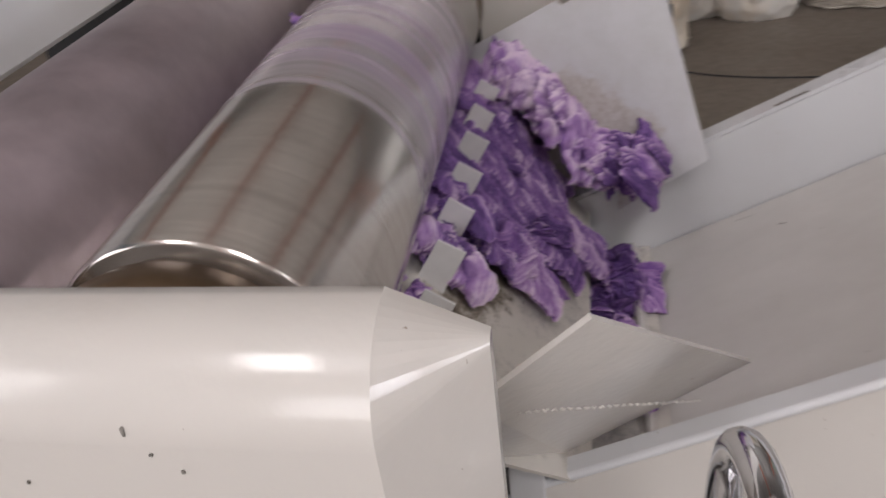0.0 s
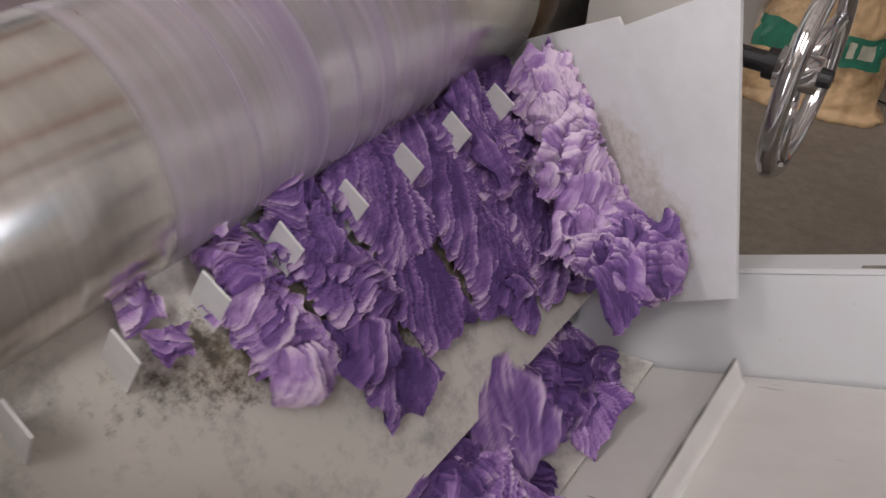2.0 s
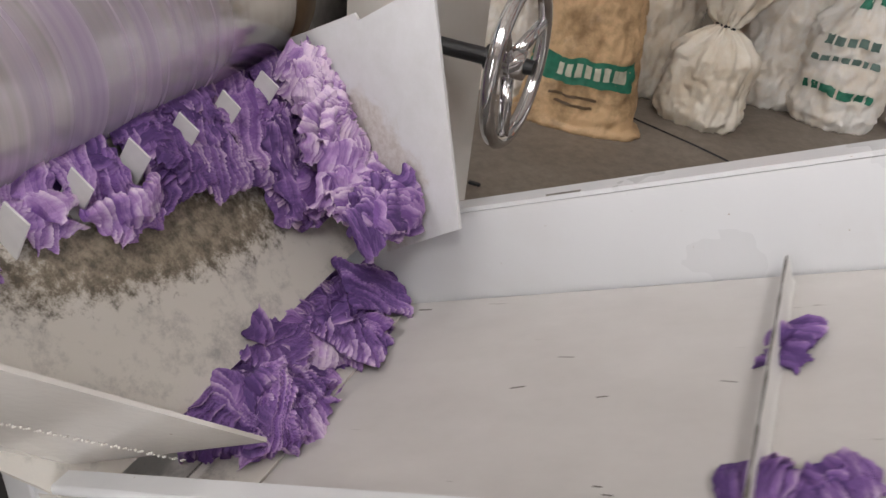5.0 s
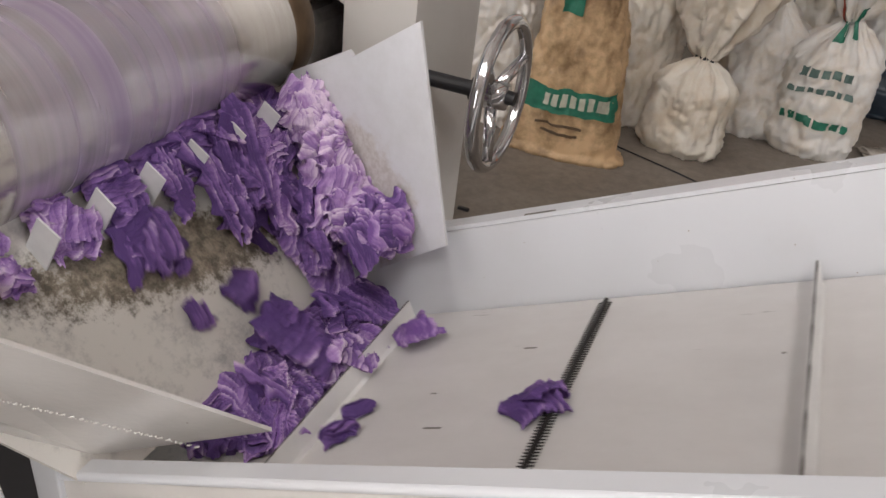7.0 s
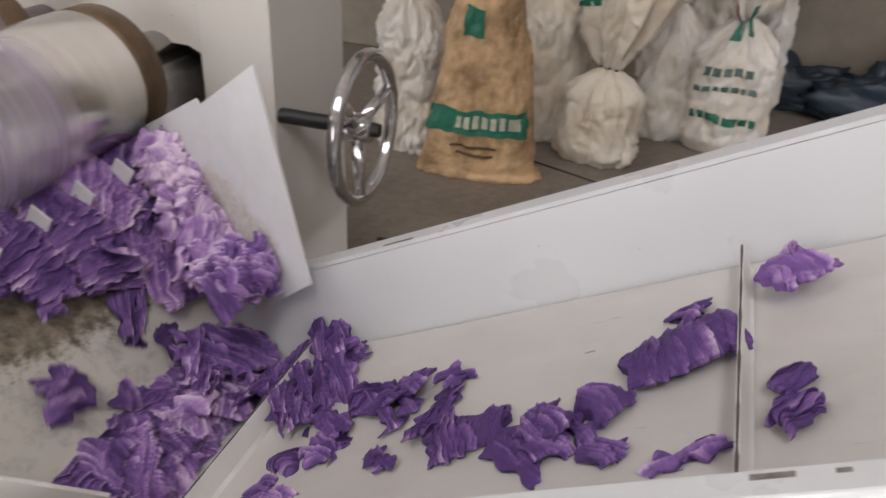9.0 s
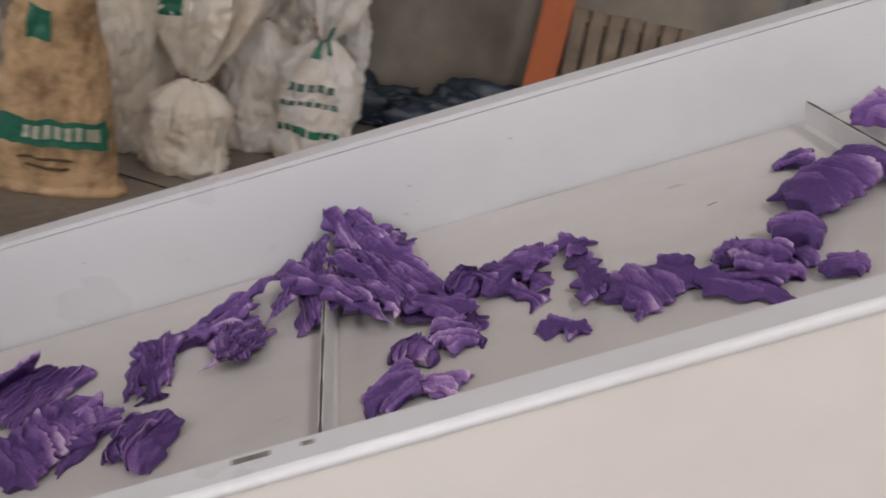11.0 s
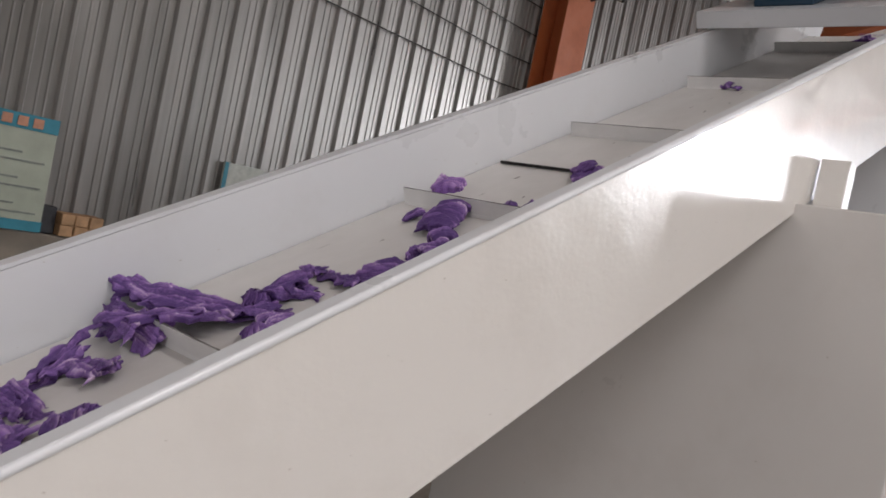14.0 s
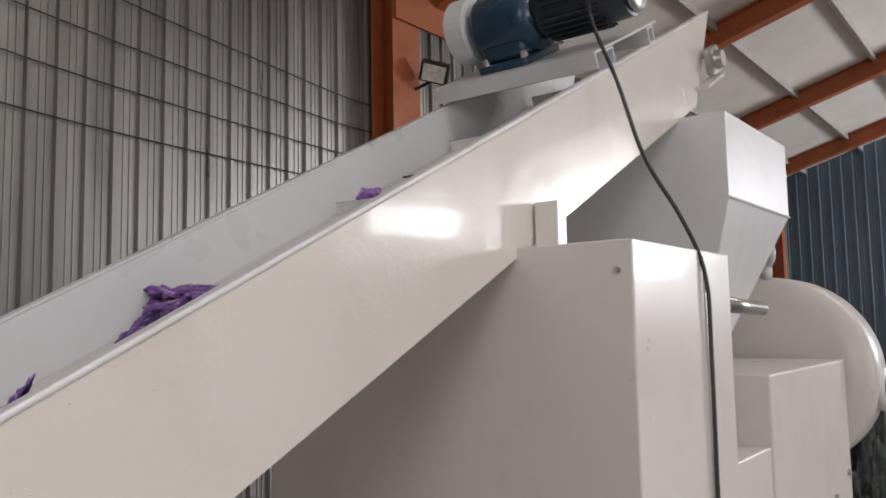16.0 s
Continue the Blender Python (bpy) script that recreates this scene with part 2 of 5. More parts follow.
def soap_material(name, dark, mid, light):
    """Milled soap ribbon: waxy, streaked along the fold, paler at torn edges; its tint also holds painted fold shade.
    """
    m, n, l, b = nodes_of(name)
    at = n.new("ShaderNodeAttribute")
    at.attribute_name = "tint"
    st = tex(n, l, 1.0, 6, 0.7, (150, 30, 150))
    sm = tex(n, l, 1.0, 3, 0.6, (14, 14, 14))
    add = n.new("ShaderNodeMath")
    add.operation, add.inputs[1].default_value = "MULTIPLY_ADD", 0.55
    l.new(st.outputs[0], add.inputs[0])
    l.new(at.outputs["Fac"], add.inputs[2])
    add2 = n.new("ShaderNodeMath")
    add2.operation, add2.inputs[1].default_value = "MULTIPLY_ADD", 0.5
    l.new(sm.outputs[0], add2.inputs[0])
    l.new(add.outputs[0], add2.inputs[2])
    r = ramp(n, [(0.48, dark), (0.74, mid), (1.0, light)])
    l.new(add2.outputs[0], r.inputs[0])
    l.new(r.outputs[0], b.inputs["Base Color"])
    b.inputs["Roughness"].default_value, b.inputs["Specular IOR Level"].default_value = 0.62, 0.3
    b.inputs["Subsurface Weight"].default_value = 0.08
    b.inputs["Subsurface Radius"].default_value = (0.006, 0.004, 0.008)
    b.inputs["Subsurface Scale"].default_value = 0.6
    bump(n, l, b, st.outputs[0], 0.7, 0.003)
    return m


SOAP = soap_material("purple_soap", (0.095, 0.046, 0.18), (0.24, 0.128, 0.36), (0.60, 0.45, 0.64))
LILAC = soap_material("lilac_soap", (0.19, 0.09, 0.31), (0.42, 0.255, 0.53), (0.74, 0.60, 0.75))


def plate_material():
    """Worn stainless chute: pale soap scum high up, brown stain in the middle, bare grey below."""
    m, n, l, b = nodes_of("scummy_steel_plate")
    t1 = tex(n, l, 9, 6, 0.7)
    t2 = tex(n, l, 60, 5, 0.75)
    base = ramp(n, [(0.3, (0.36, 0.345, 0.33)), (0.7, (0.50, 0.48, 0.455))])
    l.new(t1.outputs[0], base.inputs[0])
    scum = ramp(n, [(0.38, (0, 0, 0)), (0.50, (1, 1, 1))])
    mixn = n.new("ShaderNodeMath")
    mixn.operation, mixn.inputs[1].default_value = "MULTIPLY_ADD", 0.35
    l.new(t2.outputs[0], mixn.inputs[0])
    m2 = n.new("ShaderNodeMath")
    m2.operation, m2.inputs[1].default_value = "MULTIPLY", 0.65
    l.new(t1.outputs[0], m2.inputs[0])
    l.new(m2.outputs[0], mixn.inputs[2])
    l.new(mixn.outputs[0], scum.inputs[0])
    c1 = mix(n, l, scum.outputs[0], base.outputs[0], (0.64, 0.61, 0.56))
    co = n.new("ShaderNodeTexCoord")
    sub = n.new("ShaderNodeVectorMath")
    sub.operation, sub.inputs[1].default_value = "SUBTRACT", (0.122, 0.0, 0.0)
    l.new(co.outputs["Object"], sub.inputs[0])
    turned = n.new("ShaderNodeMapping")
    turned.inputs["Rotation"].default_value = (0, 0, radians(16))
    l.new(sub.outputs[0], turned.inputs[0])
    sc = n.new("ShaderNodeVectorMath")
    sc.operation, sc.inputs[1].default_value = "MULTIPLY", (2.1, 0.52, 1.0)
    l.new(turned.outputs[0], sc.inputs[0])
    ln = n.new("ShaderNodeVectorMath")
    ln.operation = "LENGTH"
    l.new(sc.outputs[0], ln.inputs[0])
    ad = n.new("ShaderNodeMath")
    ad.operation, ad.inputs[1].default_value = "MULTIPLY_ADD", 0.22
    l.new(t2.outputs[0], ad.inputs[0])
    l.new(ln.outputs["Value"], ad.inputs[2])
    st = ramp(n, [(0.19, (0.95, 0.95, 0.95)), (0.235, (0, 0, 0))])
    l.new(ad.outputs[0], st.inputs[0])
    stain = ramp(n, [(0.38, (0.10, 0.082, 0.058)), (0.62, (0.34, 0.285, 0.21))])
    l.new(t2.outputs[0], stain.inputs[0])
    l.new(mix(n, l, st.outputs[0], c1, stain.outputs[0]), b.inputs["Base Color"])
    b.inputs["Metallic"].default_value, b.inputs["Roughness"].default_value = 0.15, 0.5
    bump(n, l, b, t2.outputs[0], 0.25, 0.002)
    return m


PLATE = plate_material()


def belt_material():
    """Off-white food belt with long grey scuffs and small dark marks."""
    m, n, l, b = nodes_of("dirty_white_belt")
    t1 = tex(n, l, 1.0, 5, 0.7, (5, 9, 5))
    r = ramp(n, [(0.25, (0.505, 0.485, 0.465)), (0.7, (0.585, 0.565, 0.545))])
    l.new(t1.outputs[0], r.inputs[0])
    t2 = tex(n, l, 1.0, 4, 0.6, (9, 70, 9))
    r2 = ramp(n, [(0.69, (0, 0, 0)), (0.75, (1, 1, 1))])
    l.new(t2.outputs[0], r2.inputs[0])
    l.new(mix(n, l, r2.outputs[0], r.outputs[0], (0.30, 0.28, 0.26)), b.inputs["Base Color"])
    b.inputs["Roughness"].default_value = 0.42
    bump(n, l, b, t1.outputs[0], 0.08)
    return m


BELT = belt_material()


def floor_material():
    m, n, l, b = nodes_of("worn_concrete_floor")
    t1 = tex(n, l, 1.3, 7, 0.65)
    t2 = tex(n, l, 25, 5, 0.7)
    r = ramp(n, [(0.3, (0.17, 0.14, 0.115)), (0.7, (0.27, 0.235, 0.20))])
    l.new(t1.outputs[0], r.inputs[0])
    r2 = ramp(n, [(0.3, (0.75, 0.75, 0.75)), (0.7, (1.1, 1.1, 1.1))])
    l.new(t2.outputs[0], r2.inputs[0])
    l.new(mix(n, l, 1.0, r.outputs[0], r2.outputs[0], "MULTIPLY"), b.inputs["Base Color"])
    b.inputs["Roughness"].default_value = 0.5
    bump(n, l, b, t2.outputs[0], 0.2)
    return m


FLOOR = floor_material()


def sheet_material(name, colour, rough, metal):
    m, n, l, b = nodes_of(name)
    t1 = tex(n, l, 1.0, 5, 0.6, (6, 6, 0.5))
    r = ramp(n, [(0.3, tuple(c * 0.75 for c in colour)), (0.7, tuple(min(1, c * 1.15) for c in colour))])
    l.new(t1.outputs[0], r.inputs[0])
    l.new(r.outputs[0], b.inputs["Base Color"])
    b.inputs["Metallic"].default_value = metal
    rr = ramp(n, [(0.3, (rough * 0.8,) * 3), (0.7, (rough * 1.3,) * 3)])
    l.new(t1.outputs[0], rr.inputs[0])
    l.new(rr.outputs[0], b.inputs["Roughness"])
    bump(n, l, b, t1.outputs[0], 0.25, 0.004)
    return m


SHEET = sheet_material("galvanised_wall_sheet", (0.29, 0.28, 0.268), 0.33, 0.7)
BLUESHEET = sheet_material("blue_wall_sheet", (0.15, 0.21, 0.27), 0.45, 0.1)
ROOFSHEET = plain("pale_roof_sheet", (0.84, 0.815, 0.77), 0.6, 0.0, 0.06, 1.5, 0.05)
PURLIN = plain("galvanised_purlin", (0.42, 0.40, 0.37), 0.5, 0.2, 0.2, 8)
PLASTER = plain("stained_plaster", (0.21, 0.18, 0.145), 0.45, 0, 0.35, 2.2, 0.25)


def scummed_paint():
    """White paint with a brownish rim of soap scum along the line where the soap lies."""
    m, n, l, b = nodes_of("scummed_white_paint")
    t1 = tex(n, l, 22, 6, 0.7)
    t2 = tex(n, l, 110, 4, 0.7)
    co = n.new("ShaderNodeTexCoord")
    mid = n.new("ShaderNodeVectorMath")
    mid.operation, mid.inputs[1].default_value = "SUBTRACT", (0.15, 0.0, -0.12)
    l.new(co.outputs["Object"], mid.inputs[0])
    flat = n.new("ShaderNodeVectorMath")
    flat.operation, flat.inputs[1].default_value = "MULTIPLY", (0.75, 0.0, 1.0)
    l.new(mid.outputs[0], flat.inputs[0])
    dot = n.new("ShaderNodeVectorMath")
    dot.operation = "LENGTH"
    l.new(flat.outputs[0], dot.inputs[0])
    ad = n.new("ShaderNodeMath")
    ad.operation, ad.inputs[1].default_value = "MULTIPLY_ADD", -0.11
    l.new(t1.outputs[0], ad.inputs[0])
    l.new(dot.outputs["Value"], ad.inputs[2])
    mr = n.new("ShaderNodeMapRange")
    mr.inputs["From Min"].default_value, mr.inputs["From Max"].default_value = 0.035, 0.078
    l.new(ad.outputs[0], mr.inputs["Value"])
    edge = ramp(n, [(0.25, (0.9, 0.9, 0.9)), (0.75, (0, 0, 0))])
    l.new(mr.outputs[0], edge.inputs[0])
    scum = ramp(n, [(0.4, (0.52, 0.475, 0.43)), (0.6, (0.64, 0.615, 0.58))])
    l.new(t2.outputs[0], scum.inputs[0])
    base = ramp(n, [(0.3, (0.71, 0.715, 0.73)), (0.8, (0.62, 0.62, 0.62))])
    l.new(t1.outputs[0], base.inputs[0])
    l.new(mix(n, l, edge.outputs[0], base.outputs[0], scum.outputs[0]), b.inputs["Base Color"])
    b.inputs["Roughness"].default_value = 0.35
    bump(n, l, b, t2.outputs[0], 0.1, 0.001)
    return m


SCUMMED = scummed_paint()

# ---------------------------------------------------------------- the hall
WALL_Y, EAVE, SLOPE, RIDGE_Y = 3.6, 5.0, 0.3, -3.0
X0, X1, SOUTH = -7.0, 22.0, -9.0


def roof_z(y):
    return EAVE + SLOPE * (WALL_Y - y) if y > RIDGE_Y else EAVE + SLOPE * (WALL_Y - RIDGE_Y) - SLOPE * (RIDGE_Y - y)


def corrugated(bm, a, b, z0, z1, pitch, depth, inward):
    """A ribbed sheet wall from a to b (plan points), ribs standing off towards inward."""
    a, b, inward = Vector(a), Vector(b), Vector(inward)
    d = (b - a).normalized()
    length = (b - a).length
    n = int(length / pitch)
    plan = []
    for i in range(n + 1):
        s = i * pitch
        for ds, k in ((0.0, 0), (0.012, 1), (0.034, 1), (0.046, 0), (0.096, 0), (0.100, 0.22), (0.106, 0.22), (0.110, 0), (0.144, 0), (0.148, 0.22), (0.154, 0.22), (0.158, 0)):
            if s + ds <= length:
                plan.append(a + d * (s + ds) + inward * depth * k)
    lo = [bm.verts.new((p.x, p.y, z0)) for p in plan]
    hi = [bm.verts.new((p.x, p.y, z1(p.y) if callable(z1) else z1)) for p in plan]
    for i in range(len(plan) - 1):
        bm.faces.new((lo[i], lo[i + 1], hi[i + 1], hi[i]))


def hall():
    bm = bmesh.new()
    box(bm, X0 - 2, X1 + 2, SOUTH - 2, WALL_Y + 2, -0.2, 0.0)
    solo("floor", bm, FLOOR, "worn brown-grey concrete floor of the workshop", "floor", kind="structure")
    # north wall: plaster dado below, ribbed sheet above
    bm = bmesh.new()
    corrugated(bm, (X0, WALL_Y, 0), (X1, WALL_Y, 0), 0.0, EAVE, 0.2, 0.028, (0, -1, 0))
    solo("wall_north", bm, SHEET, "ribbed galvanised sheet wall with dark rib lines", "wall", kind="structure")
    bm = bmesh.new()
    box(bm, X0, 2.05, WALL_Y - 0.12, WALL_Y - 0.03, 0, 1.12, 0.01)
    solo("dado", bm, PLASTER, "brown stained plaster dado along the wall foot", "wall", kind="structure")
    bm = bmesh.new()
    box(bm, X0, X1, WALL_Y + 0.02, WALL_Y + 0.1, 0, EAVE)
    solo("wall_backing", bm, DARK, "outer skin behind the ribbed wall sheet", "wall", kind="structure")
    # east end wall
    bm = bmesh.new()
    corrugated(bm, (X1, WALL_Y, 0), (X1, SOUTH, 0), 0.0, roof_z, 0.25, 0.03, (-1, 0, 0))
    solo("wall_east", bm, BLUESHEET, "blue ribbed sheet end wall in shade", "wall", kind="structure")
    bm = bmesh.new()
    for ya, yb, za in ((SOUTH, -6.0, 0.0), (-6.0, -2.0, 4.4), (-2.0, WALL_Y, 0.0)):
        corrugated(bm, (X0, ya, 0), (X0, yb, 0), za, roof_z, 0.25, 0.03, (1, 0, 0))
    solo("wall_west", bm, BLUESHEET, "ribbed sheet end wall with an open gate", "wall", kind="structure")
    # south wall with a gate and a window band
    bm = bmesh.new()
    z1 = roof_z(SOUTH)
    for xa, xb, za, zb in ((X0, -3.5, 0, z1), (-3.5, 1.5, 4.0, z1), (1.5, 11.3, 0, z1), (11.3, 14.1, 0, 3.1), (11.3, 14.1, 3.9, z1), (14.1, 18.4, 0, z1), (18.4, 21.9, 0, 2.7), (18.4, 21.9, 5.1, z1), (21.9, X1, 0, z1)):
        if zb > za:
            box(bm, xa, xb, SOUTH - 0.15, SOUTH, za, zb)
    solo("wall_south", bm, ROOFSHEET, "pale sheet wall with a gate and a window band", "wall", kind="structure")
    # roof: two slopes with open roof lights
    for name, ya, yb in (("roof_north", WALL_Y + 0.1, RIDGE_Y), ("roof_south", RIDGE_Y, SOUTH - 0.15)):
        bm = bmesh.new()
        xs = [X0 - 0.1]
        for sx in (-3.0, 1.6, 6.2, 10.8):
            xs += [sx - 0.5, sx + 0.5]
        xs.append(X1 + 0.1)
        strips = []
        for i in range(len(xs) - 1):
            hole = i % 2 == 1 and name == "roof_south"
            strips += [(xs[i], xs[i + 1], ya, -3.3), (xs[i], xs[i + 1], -5.6, yb)] if hole else [(xs[i], xs[i + 1], ya, yb)]
        for xa, xb, y0, y1 in strips:
            prism(bm, [(xa, y0, roof_z(y0)), (xb, y0, roof_z(y0)), (xb, y1, roof_z(y1)), (xa, y1, roof_z(y1))], (0, 0, 0), (0, 0, 0.06))
        solo(name, bm, ROOFSHEET, "pale roof sheeting seen from below", "roof", kind="structure")
    # translucent roof lights in the openings
    m, n, l, b = nodes_of("translucent_roof_sheet")
    tr = n.new("ShaderNodeBsdfTranslucent")
    tr.inputs["Color"].default_value = (0.85, 0.86, 0.84, 1)
    l.new(tr.outputs[0], n["Material Output"].inputs["Surface"])
    n.remove(b)
    for sx in (-3.0, 1.6, 6.2, 10.8):
        bm = bmesh.new()
        prism(bm, [(sx - 0.5, -3.3, roof_z(-3.3) + 0.062), (sx + 0.5, -3.3, roof_z(-3.3) + 0.062), (sx + 0.5, -5.6, roof_z(-5.6) + 0.062), (sx - 0.5, -5.6, roof_z(-5.6) + 0.062)], (0, 0, 0), (0, 0, 0.004))
        solo("roof_light", bm, m, "milky translucent roof light sheet", "roof light", kind="structure")
    # steel frames
    for fx in (-4.6, -0.4, 3.8, 7.75, 12.0, 16.2, 20.4):
        bm = bmesh.new()
        for y0, y1 in ((WALL_Y, RIDGE_Y), (RIDGE_Y, SOUTH)):
            za, zb = roof_z(y0) - 0.02, roof_z(y1) - 0.02
            for x0, x1, t0, t1 in ((-0.09, 0.09, 0.0, 0.012), (-0.005, 0.005, 0.012, 0.30), (-0.09, 0.09, 0.30, 0.312)):
                prism(bm, [(fx + x0, y0, za - t0), (fx + x1, y0, za - t0), (fx + x1, y0, za - t1), (fx + x0, y0, za - t1)], (0, y0, za), (0, y1, zb))
        solo("rafter", bm, ORANGE, "red oxide painted steel rafter under the roof", "rafter", kind="structure")
        bm = bmesh.new()
        cx, cw = (7.25, 0.2) if fx == 7.75 else (fx, 0.1)
        if fx == 7.75:
            box(bm, 7.06, 8.05, WALL_Y - 0.36, WALL_Y - 0.325, 4.5, EAVE - 0.02)
        box(bm, cx - cw, cx + cw, WALL_Y - 0.32, WALL_Y - 0.306, 0, EAVE - 0.1)
        box(bm, cx - 0.006, cx + 0.006, WALL_Y - 0.306, WALL_Y - 0.06, 0, EAVE - 0.1)
        box(bm, cx - cw, cx + cw, WALL_Y - 0.06, WALL_Y - 0.046, 0, EAVE - 0.1)
        if fx != 3.8:
            solo("column", bm, ORANGE, "red oxide painted steel column against the wall", "column", kind="structure")
        else:
            bm.free()
    for k in range(9):
        y = WALL_Y - 0.5 - k * 1.25
        bm = bmesh.new()
        box(bm, X0, X1, y - 0.03, y + 0.03, roof_z(y) - 0.12, roof_z(y) - 0.005)
        solo("purlin", bm, PURLIN, "thin grey steel roof purlin", "purlin", kind="structure")


hall()


def wall_things():
    # bright orange post with the notice board beside it
    p = thing("orange_post", (2.04, 3.2, 0), "orange painted steel post by the wall", "post")
    bm = bmesh.new()
    box(bm, 1.965, 2.125, 3.19, 3.205, 0.0, 2.6, 0.002)
    part("flange", bm, ORANGE, p)
    bm = bmesh.new()
    box(bm, 2.045, 2.055, 3.205, 3.39, 0.0, 2.6)
    part("web", bm, ORANGE, p)
    board = thing("notice_board", (2.55, 3.3, 1.0), "pale green notice board with teal borders and grey lines of writing", "notice board")
    bm = bmesh.new()
    box(bm, 2.18, 2.94, 3.30, 3.325, 1.08, 1.69, 0.003)
    part("panel", bm, plain("pale_green_board", (0.34, 0.37, 0.30), 0.5, 0, 0.12, 6), board)
    for x in (2.3, 2.8):
        bm = bmesh.new()
        box(bm, x, x + 0.04, 3.325, 3.60, 1.35, 1.40)
        part("batten", bm, ORANGE, board, "steel batten that holds the board off the wall")
    teal = plain("teal_border", (0.03, 0.20, 0.27), 0.5, 0, 0.15, 8)
    for z0, z1 in ((1.08, 1.135), (1.61, 1.69)):
        bm = bmesh.new()
        box(bm, 2.18, 2.94, 3.292, 3.299, z0, z1)
        part("border", bm, teal, board, "teal border strip")
    pink = plain("faded_orange_print", (0.45, 0.22, 0.14), 0.6)
    for i in range(8):
        bm = bmesh.new()
        box(bm, 2.26 + i * 0.078, 2.31 + i * 0.078, 3.285, 3.291, 1.625, 1.675)
        part("heading_mark", bm, pink, board, "faded orange heading character")
    grey = plain("grey_print", (0.19, 0.21, 0.19), 0.6)
    for i in range(9):
        bm = bmesh.new()
        box(bm, 2.22, 2.90 - 0.12 * ((i * 7) % 3), 3.294, 3.299, 1.17 + i * 0.045, 1.18 + i * 0.045)
        part("writing_line", bm, grey, board, "line of small grey writing")
    # the dado goes on under the board, with timber offcuts on its edge and a pallet leaning below
    bm = bmesh.new()
    box(bm, 2.06, 3.36, 3.44, 3.56, 0, 1.06, 0.01)
    solo("dado_end", bm, PLASTER, "brown stained plaster dado under the notice board", "wall", kind="structure")
    pine = plain("raw_pine", (0.42, 0.25, 0.13), 0.7, 0, 0.35, 14)
    for k in range(6):
        bm = bmesh.new()
        x, z = 3.09 + 0.082 * (k % 3), 1.062 + 0.066 * (k // 3)
        box(bm, x, x + 0.074, 3.42 - 0.008 * (k % 2), 3.56, z, z + 0.064, 0.004)
        solo("timber_offcut", bm, pine, "raw pine offcut stacked on the dado", "offcut", group="offcuts on the dado")
    bm = bmesh.new()
    box(bm, 2.97, 3.075, 3.45, 3.56, 1.062, 1.22, 0.01)
    solo("dark_case", bm, plain("dark_case", (0.03, 0.03, 0.035), 0.6), "dark upright case beside the offcuts", "case")
    pallet = thing("pallet", (2.45, 3.3, 0), "weathered wooden pallet leaning on the dado", "pallet")
    grey_wood = plain("weathered_wood", (0.20, 0.15, 0.105), 0.75, 0, 0.35, 9)
    m = Matrix.Translation((2.19, 3.22, 0)) @ Matrix.Rotation(radians(-12), 4, "X")
    for k in range(7):
        bm = bmesh.new()
        box(bm, 0.105 * k, 0.105 * k + 0.08, 0, 0.018, 0.0, 0.83, 0.003, m)
        part("slat", bm, grey_wood, pallet)
    for z in (0.03, 0.40, 0.76):
        bm = bmesh.new()
        box(bm, 0.0, 0.71, 0.019, 0.09, z, z + 0.07, 0.004, m)
        part("bearer", bm, grey_wood, pallet)
    sg = thing("small_notice", (4.28, 3.56, 1.45), "small pale notice with a green edge on the sheet wall", "notice")
    bm = bmesh.new()
    box(bm, 4.12, 4.44, 3.55, 3.57, 1.42, 1.68, 0.002)
    part("sheet", bm, plain("pale_notice", (0.42, 0.44, 0.40), 0.5), sg)
    bm = bmesh.new()
    box(bm, 4.12, 4.15, 3.545, 3.549, 1.42, 1.68)
    part("edge", bm, teal, sg, "teal edge strip")
    sb = thing("switch_box", (1.79, 3.44, 1.02), "small white switch box standing on the dado", "switch box")
    bm = bmesh.new()
    box(bm, 1.71, 1.86, 3.42, 3.52, 1.12, 1.30, 0.006)
    part("case", bm, WHITE, sb)
    bm = bmesh.new()
    box(bm, 1.735, 1.835, 3.414, 3.42, 1.15, 1.27, 0.003)
    part("cover", bm, CABINET, sb)
    # floodlight on the column
    f = thing("floodlight", (7.43, 3.1, 3.98), "small square floodlight on the steel column", "floodlight")
    bm = bmesh.new()
    m = Matrix.Translation((7.43, 3.08, 4.02)) @ Matrix.Rotation(radians(25), 4, "Z") @ Matrix.Rotation(radians(-32), 4, "Y") @ Matrix.Rotation(radians(18), 4, "X")
    box(bm, -0.05, 0.05, -0.14, 0.14, -0.1, 0.1, 0.015, m)
    part("housing", bm, BLACK, f)
    bm = bmesh.new()
    box(bm, -0.06, -0.051, -0.11, 0.11, -0.08, 0.08, 0.0, m)
    part("glass", bm, plain("lamp_glass", (0.75, 0.75, 0.72), 0.15), f, "pale lamp glass")
    bm = bmesh.new()
    tube(bm, (7.43, 3.10, 3.94), (7.38, 3.285, 3.88), 0.015)
    part("bracket", bm, BLACK, f)
    # sagging wall wires
    for k in range(4):
        wire("wall_wire", [(0.5, 3.567, 4.6 - 0.38 * k), (3.5, 3.567, 4.05 - 0.34 * k), (6.2, 3.567, 3.75 - 0.28 * k), (7.05, 3.567, 3.7 - 0.26 * k)], 0.0055, BLACK, None, "thin dark wire sagging along the sheet wall", "wire")


wall_things()


# ---------------------------------------------------------------- roller mill
SCUFF = plain("scuff_grey", (0.20, 0.185, 0.165), 0.7, 0, 0.6, 60)
GRIME = plain("cleat_grime", (0.09, 0.08, 0.072), 0.7, 0, 0.6, 60)
MID_Y = -0.33
ROLL_AT = Vector((-0.108, MID_Y, 0.925))
REAR_AT = Vector((-0.328, MID_Y, 0.944))


